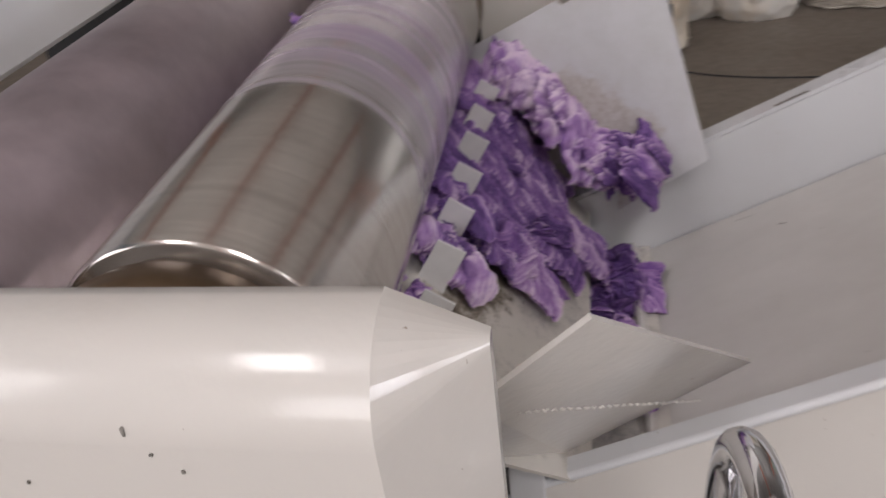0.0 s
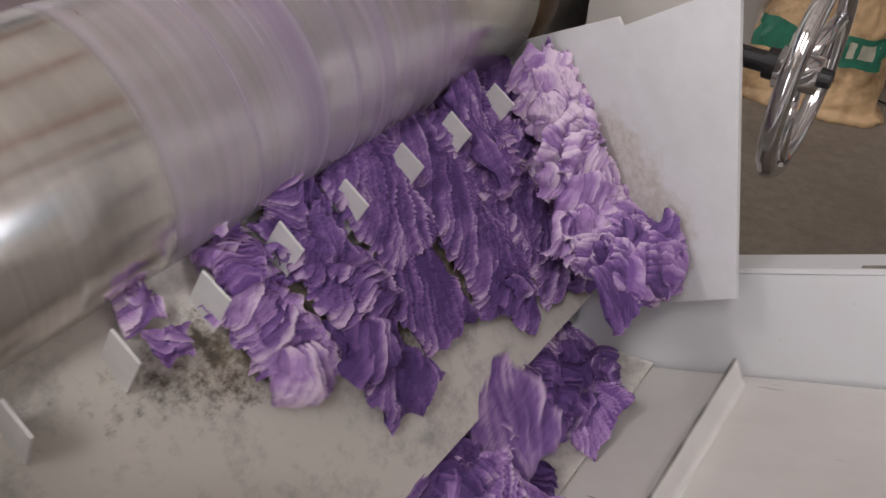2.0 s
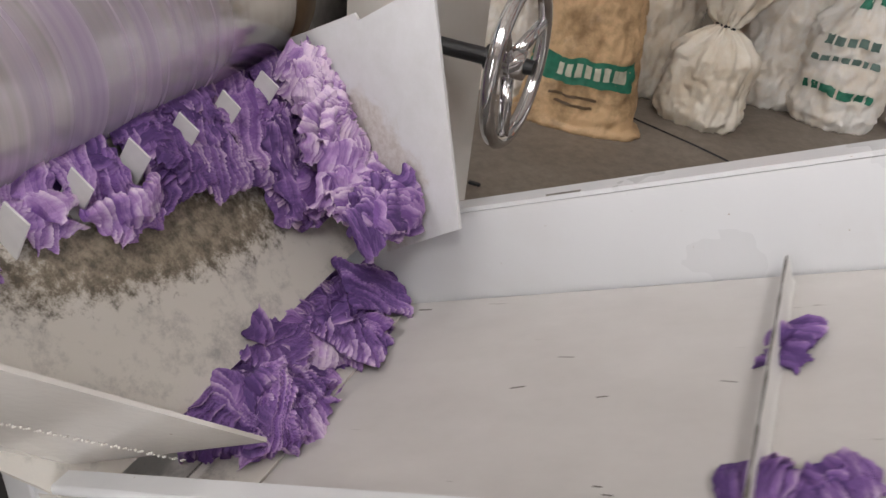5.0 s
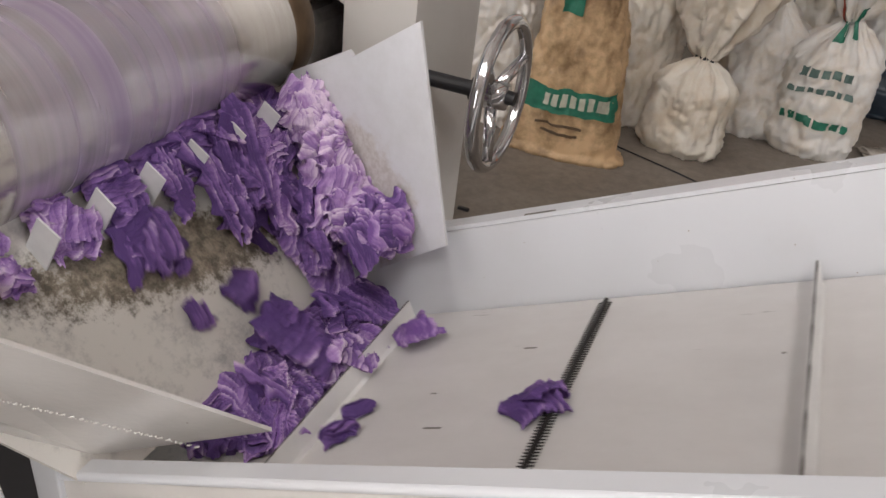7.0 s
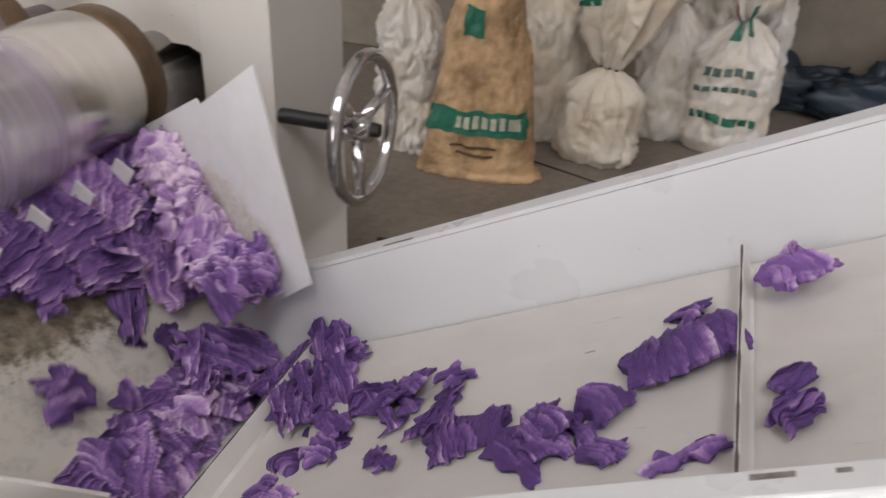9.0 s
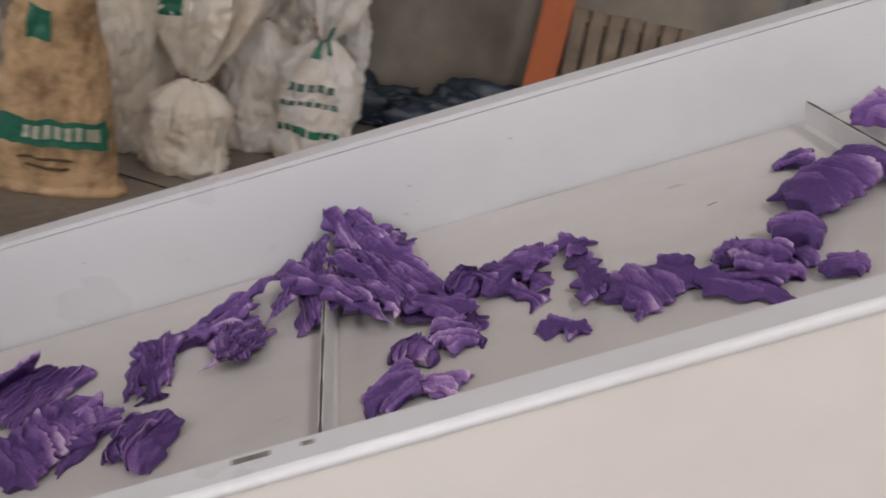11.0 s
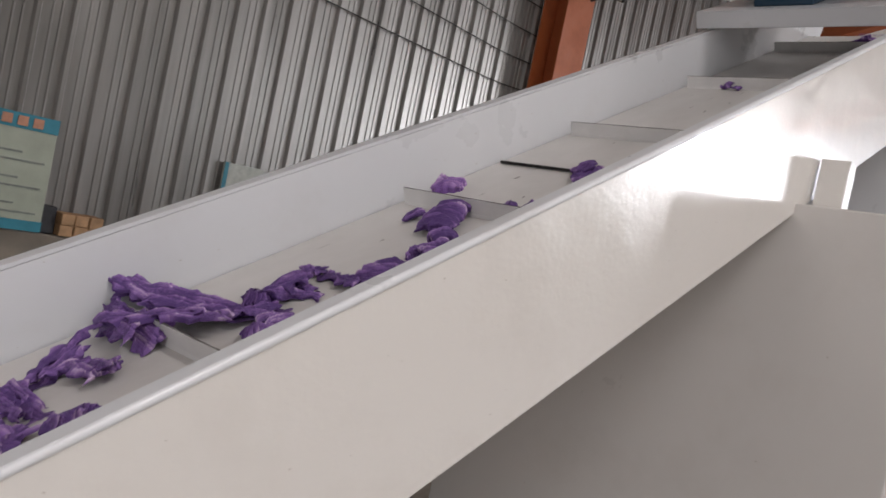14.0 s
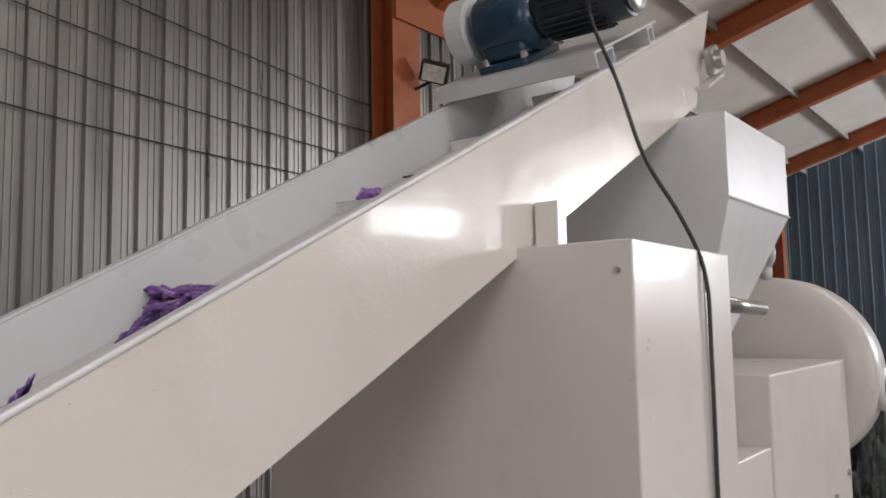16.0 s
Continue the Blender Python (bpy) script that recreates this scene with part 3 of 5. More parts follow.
def roller_mill():
    mill = thing("roller_mill", (-0.2, MID_Y, 0.0), "cream painted soap roller mill with steel rolls", "roller mill")
    # near end frame: chunky box with rounded, chamfered corners
    bm = bmesh.new()

    def section(x, front, top, r):
        pts = [(x, -0.833, 0.0), (x, -0.833, top)]
        pts += [(x, front + r - r * math.sin(a), top - r + r * math.cos(a)) for a in [k * math.pi / 24 for k in range(13)]]
        return pts + [(x, front, 0.0)]

    for a, b in ((section(-0.95, -0.89, 1.068, 0.05), section(0.058, -0.89, 1.068, 0.05)), (section(0.058, -0.89, 1.068, 0.05), section(0.106, -0.843, 1.044, 0.006))):
        va, vb = [bm.verts.new(p) for p in a], [bm.verts.new(p) for p in b]
        for i in range(len(a)):
            j = (i + 1) % len(a)
            bm.faces.new((va[i], va[j], vb[j], vb[i]))
        if a[0][0] < 0:
            bm.faces.new(va)
        else:
            bm.faces.new(vb)
    frame_ob = part("near_end_frame", bm, CREAM, mill, "glossy cream end frame with rounded top edge")
    for p in frame_ob.data.polygons:
        p.use_smooth = abs(p.normal.x) < 0.05 and p.normal.z > 0.02
    # small chips and drips in the paint
    for x, z, w, h in ((-0.061, 0.999, 0.0007, 0.0025), (-0.038, 0.974, 0.0008, 0.0009), (-0.125, 0.962, 0.0007, 0.0007), (0.020, 0.946, 0.0012, 0.0008), (-0.051, 0.985, 0.0009, 0.0006)):
        bm = bmesh.new()
        z += 0.028
        yy = -0.89 + (0.05 - math.sqrt(max(0.0, 0.0025 - max(0.0, z - 1.018) ** 2)))
        box(bm, x - w, x + w, yy - 0.0012, yy + 0.0008, z - h, z + h)
        part("paint_chip", bm, SCUFF, mill, "dark chip in the paint")
    # far end frame with the bearing opening
    bm = bmesh.new()
    b = bmesh.new()
    prism(b, [(-0.022, 0.19, 0.0), (0.109, 0.19, 0.0), (0.147, 0.374, 0.0), (-0.022, 0.374, 0.0)], (0, 0, 0), (0, 0, 1.30))
    merge(bm, b)
    b = bmesh.new()
    prism(b, [(-0.95, 0.19, 0.935), (-0.30, 0.19, 0.955), (-0.045, 0.19, 0.948), (-0.0225, 0.19, 0.938), (-0.0225, 0.19, 1.30), (-0.95, 0.19, 1.30)], (0, 0, 0), (0, 0.184, 0))
    merge(bm, b)
    box(bm, -0.95, -0.0225, 0.191, 0.373, 0.0, 0.74)
    part("far_end_frame", bm, CREAM, mill, "cream end frame with an open bearing slot")
    # near-black sheet gives the open slot its shade by colour
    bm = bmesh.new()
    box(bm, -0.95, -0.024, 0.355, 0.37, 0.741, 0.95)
    part("slot_back", bm, DARK, mill, "near-black sheet behind the bearing slot, in place of shade")
    for x in (-0.108, -0.328):
        bm = bmesh.new()
        box(bm, x - 0.085, x + 0.055, 0.09, 0.33, 0.745, 0.925, 0.02)
        part("bearing_block", bm, STEEL, mill, "greasy steel bearing block")
    # base between the frames
    bm = bmesh.new()
    box(bm, -0.9, -0.06, -0.795, 0.185, 0.0, 0.55, 0.01)
    part("base", bm, CREAM, mill)
    # feed hopper plate behind the rear roll
    bm = bmesh.new()
    prism(bm, [(-0.50, -0.79, 1.0), (-0.80, -0.79, 1.42), (-0.812, -0.79, 1.41), (-0.512, -0.79, 0.99)], (0, 0, 0), (0, 0.97, 0))
    part("feed_plate", bm, WHITE, mill, "white sloping feed plate")
    rolls = []
    for name, at in (("front_roll", ROLL_AT), ("rear_roll", REAR_AT)):
        bm = bmesh.new()
        r = 0.109
        lathe(bm, [(0.05, -0.49), (0.05, -0.409), (r - 0.004, -0.409), (r, -0.405), (r, 0.342), (r - 0.003, 0.347), (0.04, 0.347), (0.04, 0.56)], 96)
        roll = part(name, bm, ROLL if name == "front_roll" else REARROLL, mill, "polished steel roll smeared with purple soap film" if name == "front_roll" else "dull steel roll under a thin soap film", True, local=True)
        roll.location = at - Vector(mill.location)
        bm = bmesh.new()
        lathe(bm, [(0.06, 0.350), (r - 0.003, 0.350), (r, 0.354), (r, 0.392), (r - 0.004, 0.397), (0.06, 0.397)], 64)
        part("collar", bm, BRONZE, roll, "brown bronze thrust collar", True, local=True)
        bm = bmesh.new()
        lathe(bm, [(0.06, -0.455), (r - 0.008, -0.455), (r - 0.004, -0.45), (r - 0.004, -0.432), (r - 0.009, -0.428), (r - 0.009, -0.418), (0.06, -0.413)], 64)
        part("collar", bm, BRONZE, roll, "brown bronze thrust collar", True, local=True)
        rolls.append(roll)
    return mill, rolls


MILL, ROLLS = roller_mill()


def scraper():
    """The blade and chute plate with its row of upright fins."""
    sc = thing("scraper_chute", chute(0, MID_Y), "worn steel scraper chute with a row of white fins", "scraper chute")
    sc.rotation_euler = CHUTE_TURN.to_euler()
    bpy.context.view_layer.update()
    bm = bmesh.new()
    b = bmesh.new()
    # wedge-edged plate, thin at the blade
    prism(b, [(0.0, -0.375, 0.0), (0.286, -0.245, 0.0), (0.286, 0.38, 0.0), (0.0, 0.38, 0.0)], (0, 0, 0), (0, 0, -0.005))
    merge(bm, b)
    part("plate", bm, PLATE, sc, "stained steel plate with scum and a brown stain", local=True)
    fin_m = plain("fin_white", (0.74, 0.73, 0.72), 0.4, 0, 0.1)
    first = None
    for i in range(9):
        y = -0.08 * i - MID_Y
        if first is None:
            bm = bmesh.new()
            prism(bm, [(0.012, -0.0012, 0.0), (0.045, -0.0012, 0.0), (0.027, -0.0012, 0.055), (-0.003, -0.0012, 0.047)], (0, 0, 0), (0, 0.0024, 0))
            first = part("fin", bm, fin_m, sc, "thin white dividing fin", local=True)
        else:
            fin = new("fin", first.data)
            fin.parent = sc
            tagged(fin, "thin white dividing fin")
            first = fin
        first.location = (0.018, y, 0.0005)
        first.rotation_euler = (0, 0, radians(2.5 * math.sin(i * 2.3)))
    bm = bmesh.new()
    box(bm, 0.05, 0.25, -0.24, 0.36, -0.05, -0.01, 0.004)
    part("bearer", bm, STEEL, sc, "steel bearer under the plate", local=True)
    return sc


SCRAPER = scraper()


def cheek_plate(near):
    """Splayed side plate that funnels the soap onto the belt."""
    n = Vector((0.342, 0.94, 0)) if not near else Vector((0.432, -0.771, -0.469))
    if near:
        pts = [(0.073, -0.746, 0.908), (0.151, -0.732, 0.972), (0.303, -0.501, 0.732), (0.123, -0.557, 0.658), (0.023, -0.681, 0.781)]
    else:
        d = lambda u, z: (0.313 + 0.94 * u, -0.101 - 0.342 * u, z)
        pts = [d(-0.385, 0.853), d(-0.215, 0.947), d(-0.207, 0.940), d(-0.086, 1.022), d(0, 0.737), d(-0.146, 0.617), d(-0.30, 0.70)]
    cp = thing("cheek_plate", pts[0], "white painted triangular cheek plate beside the rolls", "cheek plate")
    bm = bmesh.new()
    prism(bm, pts, (0, 0, 0), n * 0.004)
    part("plate", bm, CREAM if near else SCUMMED, cp, "" if near else "white plate with brownish soap scum")
    if near:
        bm = bmesh.new()
        for k in range(120):
            p = Vector((0.068, -0.722, 0.876)).lerp(Vector((0.25, -0.545, 0.722)), k / 119)
            s = bmesh.new()
            bmesh.ops.create_icosphere(s, subdivisions=1, radius=0.0007 + 0.0008 * ((k * 37) % 11) / 10)
            bmesh.ops.translate(s, verts=s.verts, vec=p + n * 0.004 + Vector((0.0006 * ((k * 7) % 4), 0, 0.0008 * ((k * 13) % 3))))
            merge(bm, s)
        part("weld_bead", bm, CREAM, cp, "lumpy painted weld bead", True)
        bm = bmesh.new()
        prism(bm, [(0.105, -0.836, 0.975), (0.073, -0.746, 0.908), (0.023, -0.681, 0.781), (0.015, -0.738, 0.809)], (0, 0, 0), n * 0.003)
        prism(bm, [(0.023, -0.681, 0.779), (-0.02, -0.69, 0.71), (-0.005, -0.72, 0.76), (0.0, -0.745, 0.75), (0.015, -0.738, 0.806)], (0, 0, 0), n * 0.003)
        part("gusset", bm, CREAM, cp, "cream gusset welded to the end frame")
        bm = bmesh.new()
        box(bm, 0.07, 0.106, -0.592, -0.556, 0.30, 0.668, 0.002)
        part("bracket", bm, WHITE, cp)
        # black sheet added in place of the deep shade between mill and conveyor
        bm = bmesh.new()
        prism(bm, [(-0.10, -0.70, 0.775), (0.02, -0.655, 0.755), (0.115, -0.548, 0.652), (0.115, -0.548, 0.30), (-0.10, -0.70, 0.30)], (0, 0, 0), (-0.008, 0.016, 0))
        part("gap_shade_sheet", bm, BLACK, cp, "black sheet below the plate in place of deep shade")
    return cp


cheek_plate(True)
cheek_plate(False)


def handwheel(centre):
    hw = thing("handwheel", centre, "chrome three-spoke handwheel on a black shaft", "handwheel", "handwheels")
    c = Vector(centre)
    bm = bmesh.new()
    ring(bm, c, (1, 0, 0), 0.118, 0.0115)
    part("rim", bm, CHROME, hw, smooth=True)
    for k in range(3):
        a = radians(20 + 120 * k)
        d = Vector((0, math.cos(a), math.sin(a)))
        bm = bmesh.new()
        tube(bm, c + d * 0.02 + Vector((-0.012, 0, 0)), c + d * 0.114, 0.011, 0.009, 12)
        part("spoke", bm, CHROME, hw, smooth=True)
    bm = bmesh.new()
    tube(bm, c + Vector((-0.035, 0, 0)), c + Vector((0.012, 0, 0)), 0.026, 0.022, 24)
    part("hub", bm, CHROME, hw, smooth=True)
    bm = bmesh.new()
    tube(bm, c + Vector((0.012, 0, 0)), c + Vector((0.026, 0, 0)), 0.012, 0.011, 16)
    part("nut", bm, BLACK, hw)
    bm = bmesh.new()
    tube(bm, c + Vector((-0.155, 0, 0)), c + Vector((-0.035, 0, 0)), 0.013, None, 20)
    tube(bm, c + Vector((-0.05, 0, 0)), c + Vector((-0.034, 0, 0)), 0.019, None, 20)
    part("shaft", bm, BLACK, hw)
    return hw


handwheel((0.262, 0.205, 0.846))
handwheel((0.238, -0.865, 0.83))


# ---------------------------------------------------------------- conveyor
S_TAIL, S_HEAD, DRUM = 0.20, 4.62, 0.055


def strip(bm, s0, s1, y0, y1, h0, h1):
    """A straight bar along the slope."""
    m = Matrix.Translation((0, 0, BZ)) @ BELT_TURN
    box(bm, s0, s1, y0, y1, h0, h1, 0.0, m)


def conveyor():
    cv = thing("inclined_conveyor", (0.2, -0.32, 0.0), "long white painted inclined belt conveyor", "conveyor")
    # near side wall, cut upright at the head
    bm = bmesh.new()
    prism(bm, [bp(0.06, YN + 0.008, 0.126), bp(4.91, YN + 0.008, 0.126), bp(4.585, YN + 0.008, -0.15), bp(0.14, YN + 0.008, -0.15)], (0, 0, 0), (0, 0.004, 0))
    part("near_side_wall", bm, CREAM, cv, "cream painted side wall")
    bm = bmesh.new()
    strip(bm, 0.06, 4.905, YN + 0.008, YN + 0.028, 0.127, 0.133)
    strip(bm, 0.06, 4.905, YN + 0.024, YN + 0.028, 0.105, 0.127)
    tube(bm, bp(0.06, YN + 0.0095, 0.1275), bp(4.905, YN + 0.0095, 0.1275), 0.0055, None, 24)
    part("near_rim", bm, WHITE, cv, "folded white rim")
    bm = bmesh.new()
    prism(bm, [bp(0.06, YF, 0.126), bp(4.91, YF, 0.126), bp(4.585, YF, -0.15), bp(0.14, YF, -0.15)], (0, 0, 0), (0, 0.004, 0))
    part("far_side_wall", bm, WHITE, cv, "white painted side wall")
    bm = bmesh.new()
    strip(bm, 0.06, 4.905, YF, YF + 0.028, 0.127, 0.133)
    part("far_rim", bm, WHITE, cv, "folded white rim")
    bm = bmesh.new()
    strip(bm, 0.14, 4.55, YN + 0.0125, YF, -0.150, -0.146)
    part("bottom_pan", bm, CREAM, cv)
    # chipped paint on the rims
    for s0, s1, y0, y1 in ((0.990, 1.014, YN + 0.020, YN + 0.0245), (1.034, 1.042, YN + 0.020, YN + 0.0235), (0.515, 0.56, YF + 0.001, YF + 0.006)):
        bm = bmesh.new()
        strip(bm, s0, s1, y0, y1, 0.1331, 0.1336)
        part("paint_chip", bm, SCUFF, cv, "dark chip in the rim paint")
    # belt loop
    bm = bmesh.new()
    n, rows = 24, []
    for y in (YN + 0.015, YF - 0.004):
        row = []
        for off in (0.0, -0.005):
            r = DRUM + off
            pts = [bp(S_TAIL, y, off)]
            pts += [bp(S_HEAD + r * math.sin(math.pi * k / n), y, -DRUM + r * math.cos(math.pi * k / n)) for k in range(n + 1)]
            pts += [bp(S_TAIL - r * math.sin(math.pi * k / n), y, -DRUM - r * math.cos(math.pi * k / n)) for k in range(n + 1)]
            row.append([bm.verts.new(p) for p in pts])
        rows.append(row)
    (ao, ai), (bo, bi) = rows
    k = len(ao)
    for i in range(k):
        j = (i + 1) % k
        bm.faces.new((ao[i], ao[j], bo[j], bo[i]))
        bm.faces.new((ai[i], bi[i], bi[j], ai[j]))
        bm.faces.new((ao[i], ai[i], ai[j], ao[j]))
        bm.faces.new((bo[i], bo[j], bi[j], bi[i]))
    part("belt", bm, BELT, cv, "off-white belt with grey scuffs")
    for s in (S_TAIL, S_HEAD):
        bm = bmesh.new()
        tube(bm, bp(s, YN + 0.02, -DRUM), bp(s, YF - 0.01, -DRUM), DRUM - 0.006, None, 32)
        part("drum", bm, STEEL, cv)
    # tail back plate under the chute lip
    bm = bmesh.new()
    prism(bm, [(0.243, YN + 0.05, 0.570), (0.16, YN + 0.05, 0.556), (0.0, YN + 0.05, 0.50), (0.0, YN + 0.05, 0.495), (0.16, YN + 0.05, 0.551), (0.243, YN + 0.05, 0.565)], (0, 0, 0), (0, YF - YN - 0.052, 0))
    part("tail_plate", bm, PLATE, cv, "stained tail plate under the chute")
    # head cross tubes and motor plate
    for s, nm in ((3.95, "cross_tube"), (4.28, "cross_tube")):
        bm = bmesh.new()
        m = Matrix.Translation((0, 0, BZ)) @ BELT_TURN
        y0, y1, a = YN - 0.002, YF + 0.03, 0.05
        for (x0, x1, h0, h1) in ((-a / 2, a / 2, 0, 0.005), (-a / 2, a / 2, a - 0.005, a), (-a / 2, -a / 2 + 0.005, 0.005, a - 0.005), (a / 2 - 0.005, a / 2, 0.005, a - 0.005)):
            box(bm, s + x0, s + x1, y0, y1, 0.134 + h0, 0.134 + h1, 0.0, m)
        part(nm, bm, WHITE, cv, "open square tube")
    bm = bmesh.new()
    strip(bm, 3.86, 4.36, YN + 0.004, YF + 0.03, 0.185, 0.193)
    strip(bm, 3.86, 3.866, YN + 0.004, YF + 0.03, 0.145, 0.185)
    part("motor_plate", bm, WHITE, cv)
    # head bearing and outlet lip
    bm = bmesh.new()
    c = bp(4.76, YN - 0.006, -0.03)
    box(bm, -0.055, 0.055, -0.03, 0.0, -0.05, 0.05, 0.012, Matrix.Translation(c) @ BELT_TURN)
    tube(bm, c + Vector((0, -0.03, 0)), c + Vector((0, -0.055, 0)), 0.036, 0.03, 24)
    part("head_bearing", bm, STEEL, cv, "grey cast bearing housing")
    bm = bmesh.new()
    strip(bm, 4.60, 4.80, YN - 0.04, YN + 0.004, -0.10, -0.09)
    part("bearing_shelf", bm, CREAM, cv)
    # support bracket on the cabinet and tail legs
    bm = bmesh.new()
    box(bm, 3.02, 3.06, -0.655, -0.594, 1.7655, 1.875, 0.002)
    part("bracket", bm, CREAM, cv)
    for y in (YN + 0.02, YF - 0.02):
        bm = bmesh.new()
        box(bm, 0.19, 0.23, y - 0.02, y + 0.02, 0.0, 0.42, 0.003)
        part("leg", bm, CREAM, cv)
    return cv


CONVEYOR = conveyor()


SCUFFS = []


def cleats_and_lacing():
    """Cross bars of the belt and its one wire joint; they run with the belt."""
    made = []
    b = bmesh.new()
    prism(b, [(-0.0045, 0, 0.0), (0.0045, 0, 0.0), (0.0022, 0, 0.006), (0.0020, 0, 0.033), (-0.0020, 0, 0.033), (-0.0022, 0, 0.006)], (0, 0, 0), (0, 0.49, 0))
    bmesh.ops.translate(b, verts=b.verts, vec=(0, -0.245, 0))
    first = part("cleat", b, plain("cleat_white", (0.74, 0.725, 0.71), 0.5, 0, 0.08, 12), CONVEYOR, "white belt cleat", local=True)
    places = [-2.582, -1.984, -1.424, -0.856, -0.27, 0.255]
    s = 0.255
    while s < 5.4:
        s += 0.575
        places.append(s)
    s = -2.567
    while s > -3.2:
        s -= 0.575
        places.append(s)
    for k, s0 in enumerate(places):
        ob = first if k == 0 else new("cleat", first.data)
        ob.parent = CONVEYOR
        tagged(ob, "white belt cleat")
        made.append((ob, s0))
        if k == 0:
            bm = bmesh.new()
            edge = [(0.0008 + 0.0010 * ((j * 37) % 17) / 16, -0.245 + 0.01225 * j) for j in range(41)]
            prism(bm, [(w, y, 0.0330) for w, y in edge] + [(-0.8 * w, y, 0.0330) for w, y in edge[::-1]], (0, 0, 0), (0, 0, 0.0006))
            seam = part("grime_line", bm, GRIME, ob, "dark grime along the cleat", local=True)
        else:
            grime = new("grime_line", seam.data)
            grime.parent = ob
            tagged(grime, "dark grime along the cleat")
    bm = bmesh.new()
    tube(bm, (0, -0.25, 0.004), (0, 0.25, 0.004), 0.003, None, 8)
    for k in range(95):
        y = -0.247 + k * 0.0052
        tube(bm, (-0.009, y, 0.003), (0.009, y + 0.0015, 0.003), 0.0009, None, 5, False)
    lace = part("lacing", bm, plain("dark_wire_lacing", (0.035, 0.032, 0.03), 0.5, 0.6), CONVEYOR, "dark spiral wire belt joint", local=True)
    made.append((lace, -1.685))
    # small dark scuffs that travel with the belt
    rng = random.Random(3)
    scuff = None
    for k in range(34):
        if scuff is None:
            bm = bmesh.new()
            box(bm, -0.011, 0.011, -0.0009, 0.0009, 0.0, 0.0004)
            scuff = part("scuff_mark", bm, SCUFF, CONVEYOR, "dark scuff mark", local=True)
        else:
            mark = new("scuff_mark", scuff.data)
            mark.parent = CONVEYOR
            tagged(mark, "dark scuff mark")
            scuff = mark
        scuff.scale = (rng.uniform(0.15, 1.1), rng.uniform(0.5, 1.6), 1)
        SCUFFS.append((scuff, -3.3 + 3.9 * rng.random(), rng.uniform(-0.24, 0.24), rng.uniform(-12, 12)))
    return made


RUNNERS = cleats_and_lacing()


def gear_motor():
    g = thing("gear_motor", bp(4.04, -0.33, 0.193), "dark blue gear motor with a white chain guard", "gear motor")
    m = Matrix.Translation(bp(4.06, -0.32, 0.193)) @ BELT_TURN @ Matrix.Diagonal((0.78, 0.95, 0.78, 1))
    bm = bmesh.new()
    box(bm, -0.17, 0.13, -0.02, 0.16, 0.0, 0.03, 0.006, m)
    box(bm, -0.14, 0.11, -0.01, 0.15, 0.03, 0.10, 0.02, m)
    lathe(bm, [(0.05, -0.06), (0.125, -0.05), (0.13, 0.0), (0.13, 0.15), (0.115, 0.17), (0.06, 0.18)], 32, m @ Matrix.Translation((-0.02, 0, 0.16)))
    for k in range(6):
        a = math.tau * k / 6
        box(bm, -0.012, 0.012, -0.062, -0.045, -0.012, 0.012, 0.003, m @ Matrix.Translation((-0.02 + 0.11 * math.cos(a), 0, 0.16 + 0.11 * math.sin(a))))
    part("gearbox", bm, BLUE, g, "dark blue cast gearbox", True)
    bm = bmesh.new()
    lathe(bm, [(0.08, -0.36), (0.105, -0.355), (0.11, -0.29), (0.11, -0.07), (0.10, -0.05)], 40, m @ Matrix.Translation((-0.02, 0, 0.17)))
    motor_m = plain("motor_blue_black", (0.02, 0.03, 0.04), 0.35)
    motor = part("motor", bm, motor_m, g, "finned blue-black motor")
    for k in range(28):
        a = math.tau * k / 28
        bm = bmesh.new()
        box(bm, 0.105, 0.125, -0.28, -0.085, -0.003, 0.003, 0.0, m @ Matrix.Translation((-0.02, 0, 0.17)) @ Matrix.Rotation(a, 4, "Y"))
        part("cooling_fin", bm, motor_m, motor)
    bm = bmesh.new()
    lathe(bm, [(0.03, -0.375), (0.09, -0.374), (0.095, -0.362), (0.03, -0.362)], 32, m @ Matrix.Translation((-0.02, 0, 0.17)))
    part("fan_cover", bm, STEEL, g, "pale ring of the fan cover", True)
    for x in (-0.13, 0.09):
        for y in (0.0, 0.14):
            bm = bmesh.new()
            tube(bm, m @ Vector((x, y, 0.028)), m @ Vector((x, y, 0.055)), 0.012, None, 6)
            part("bolt", bm, CHROME, g, "bright bolt")
    bm = bmesh.new()
    tube(bm, m @ Vector((-0.02, 0.19, 0.17)), m @ Vector((-0.02, 0.26, 0.17)), 0.105, None, 36)
    box(bm, 0.0, 0.33, 0.19, 0.26, -0.02, 0.28, 0.02, m)
    part("chain_guard", bm, WHITE, g, "white chain guard", False)
    bm = bmesh.new()
    box(bm, -0.05, 0.06, -0.25, -0.13, 0.27, 0.33, 0.008, m)
    part("terminal_box", bm, plain("terminal_blue", (0.02, 0.04, 0.06), 0.4), g)
    return g


gear_motor()
wire("motor_cable", [(3.36, -0.58, 2.48), (3.29, -0.63, 2.37), (3.31, -0.68, 2.22), (3.28, -0.76, 2.0), (3.30, -0.84, 1.84), (3.35, -0.874, 1.70), (3.36, -0.876, 1.48), (3.36, -0.876, 0.9), (3.36, -0.90, 0.02)], 0.0055, BLACK, None, "thick black cable hanging from the motor", "cable")


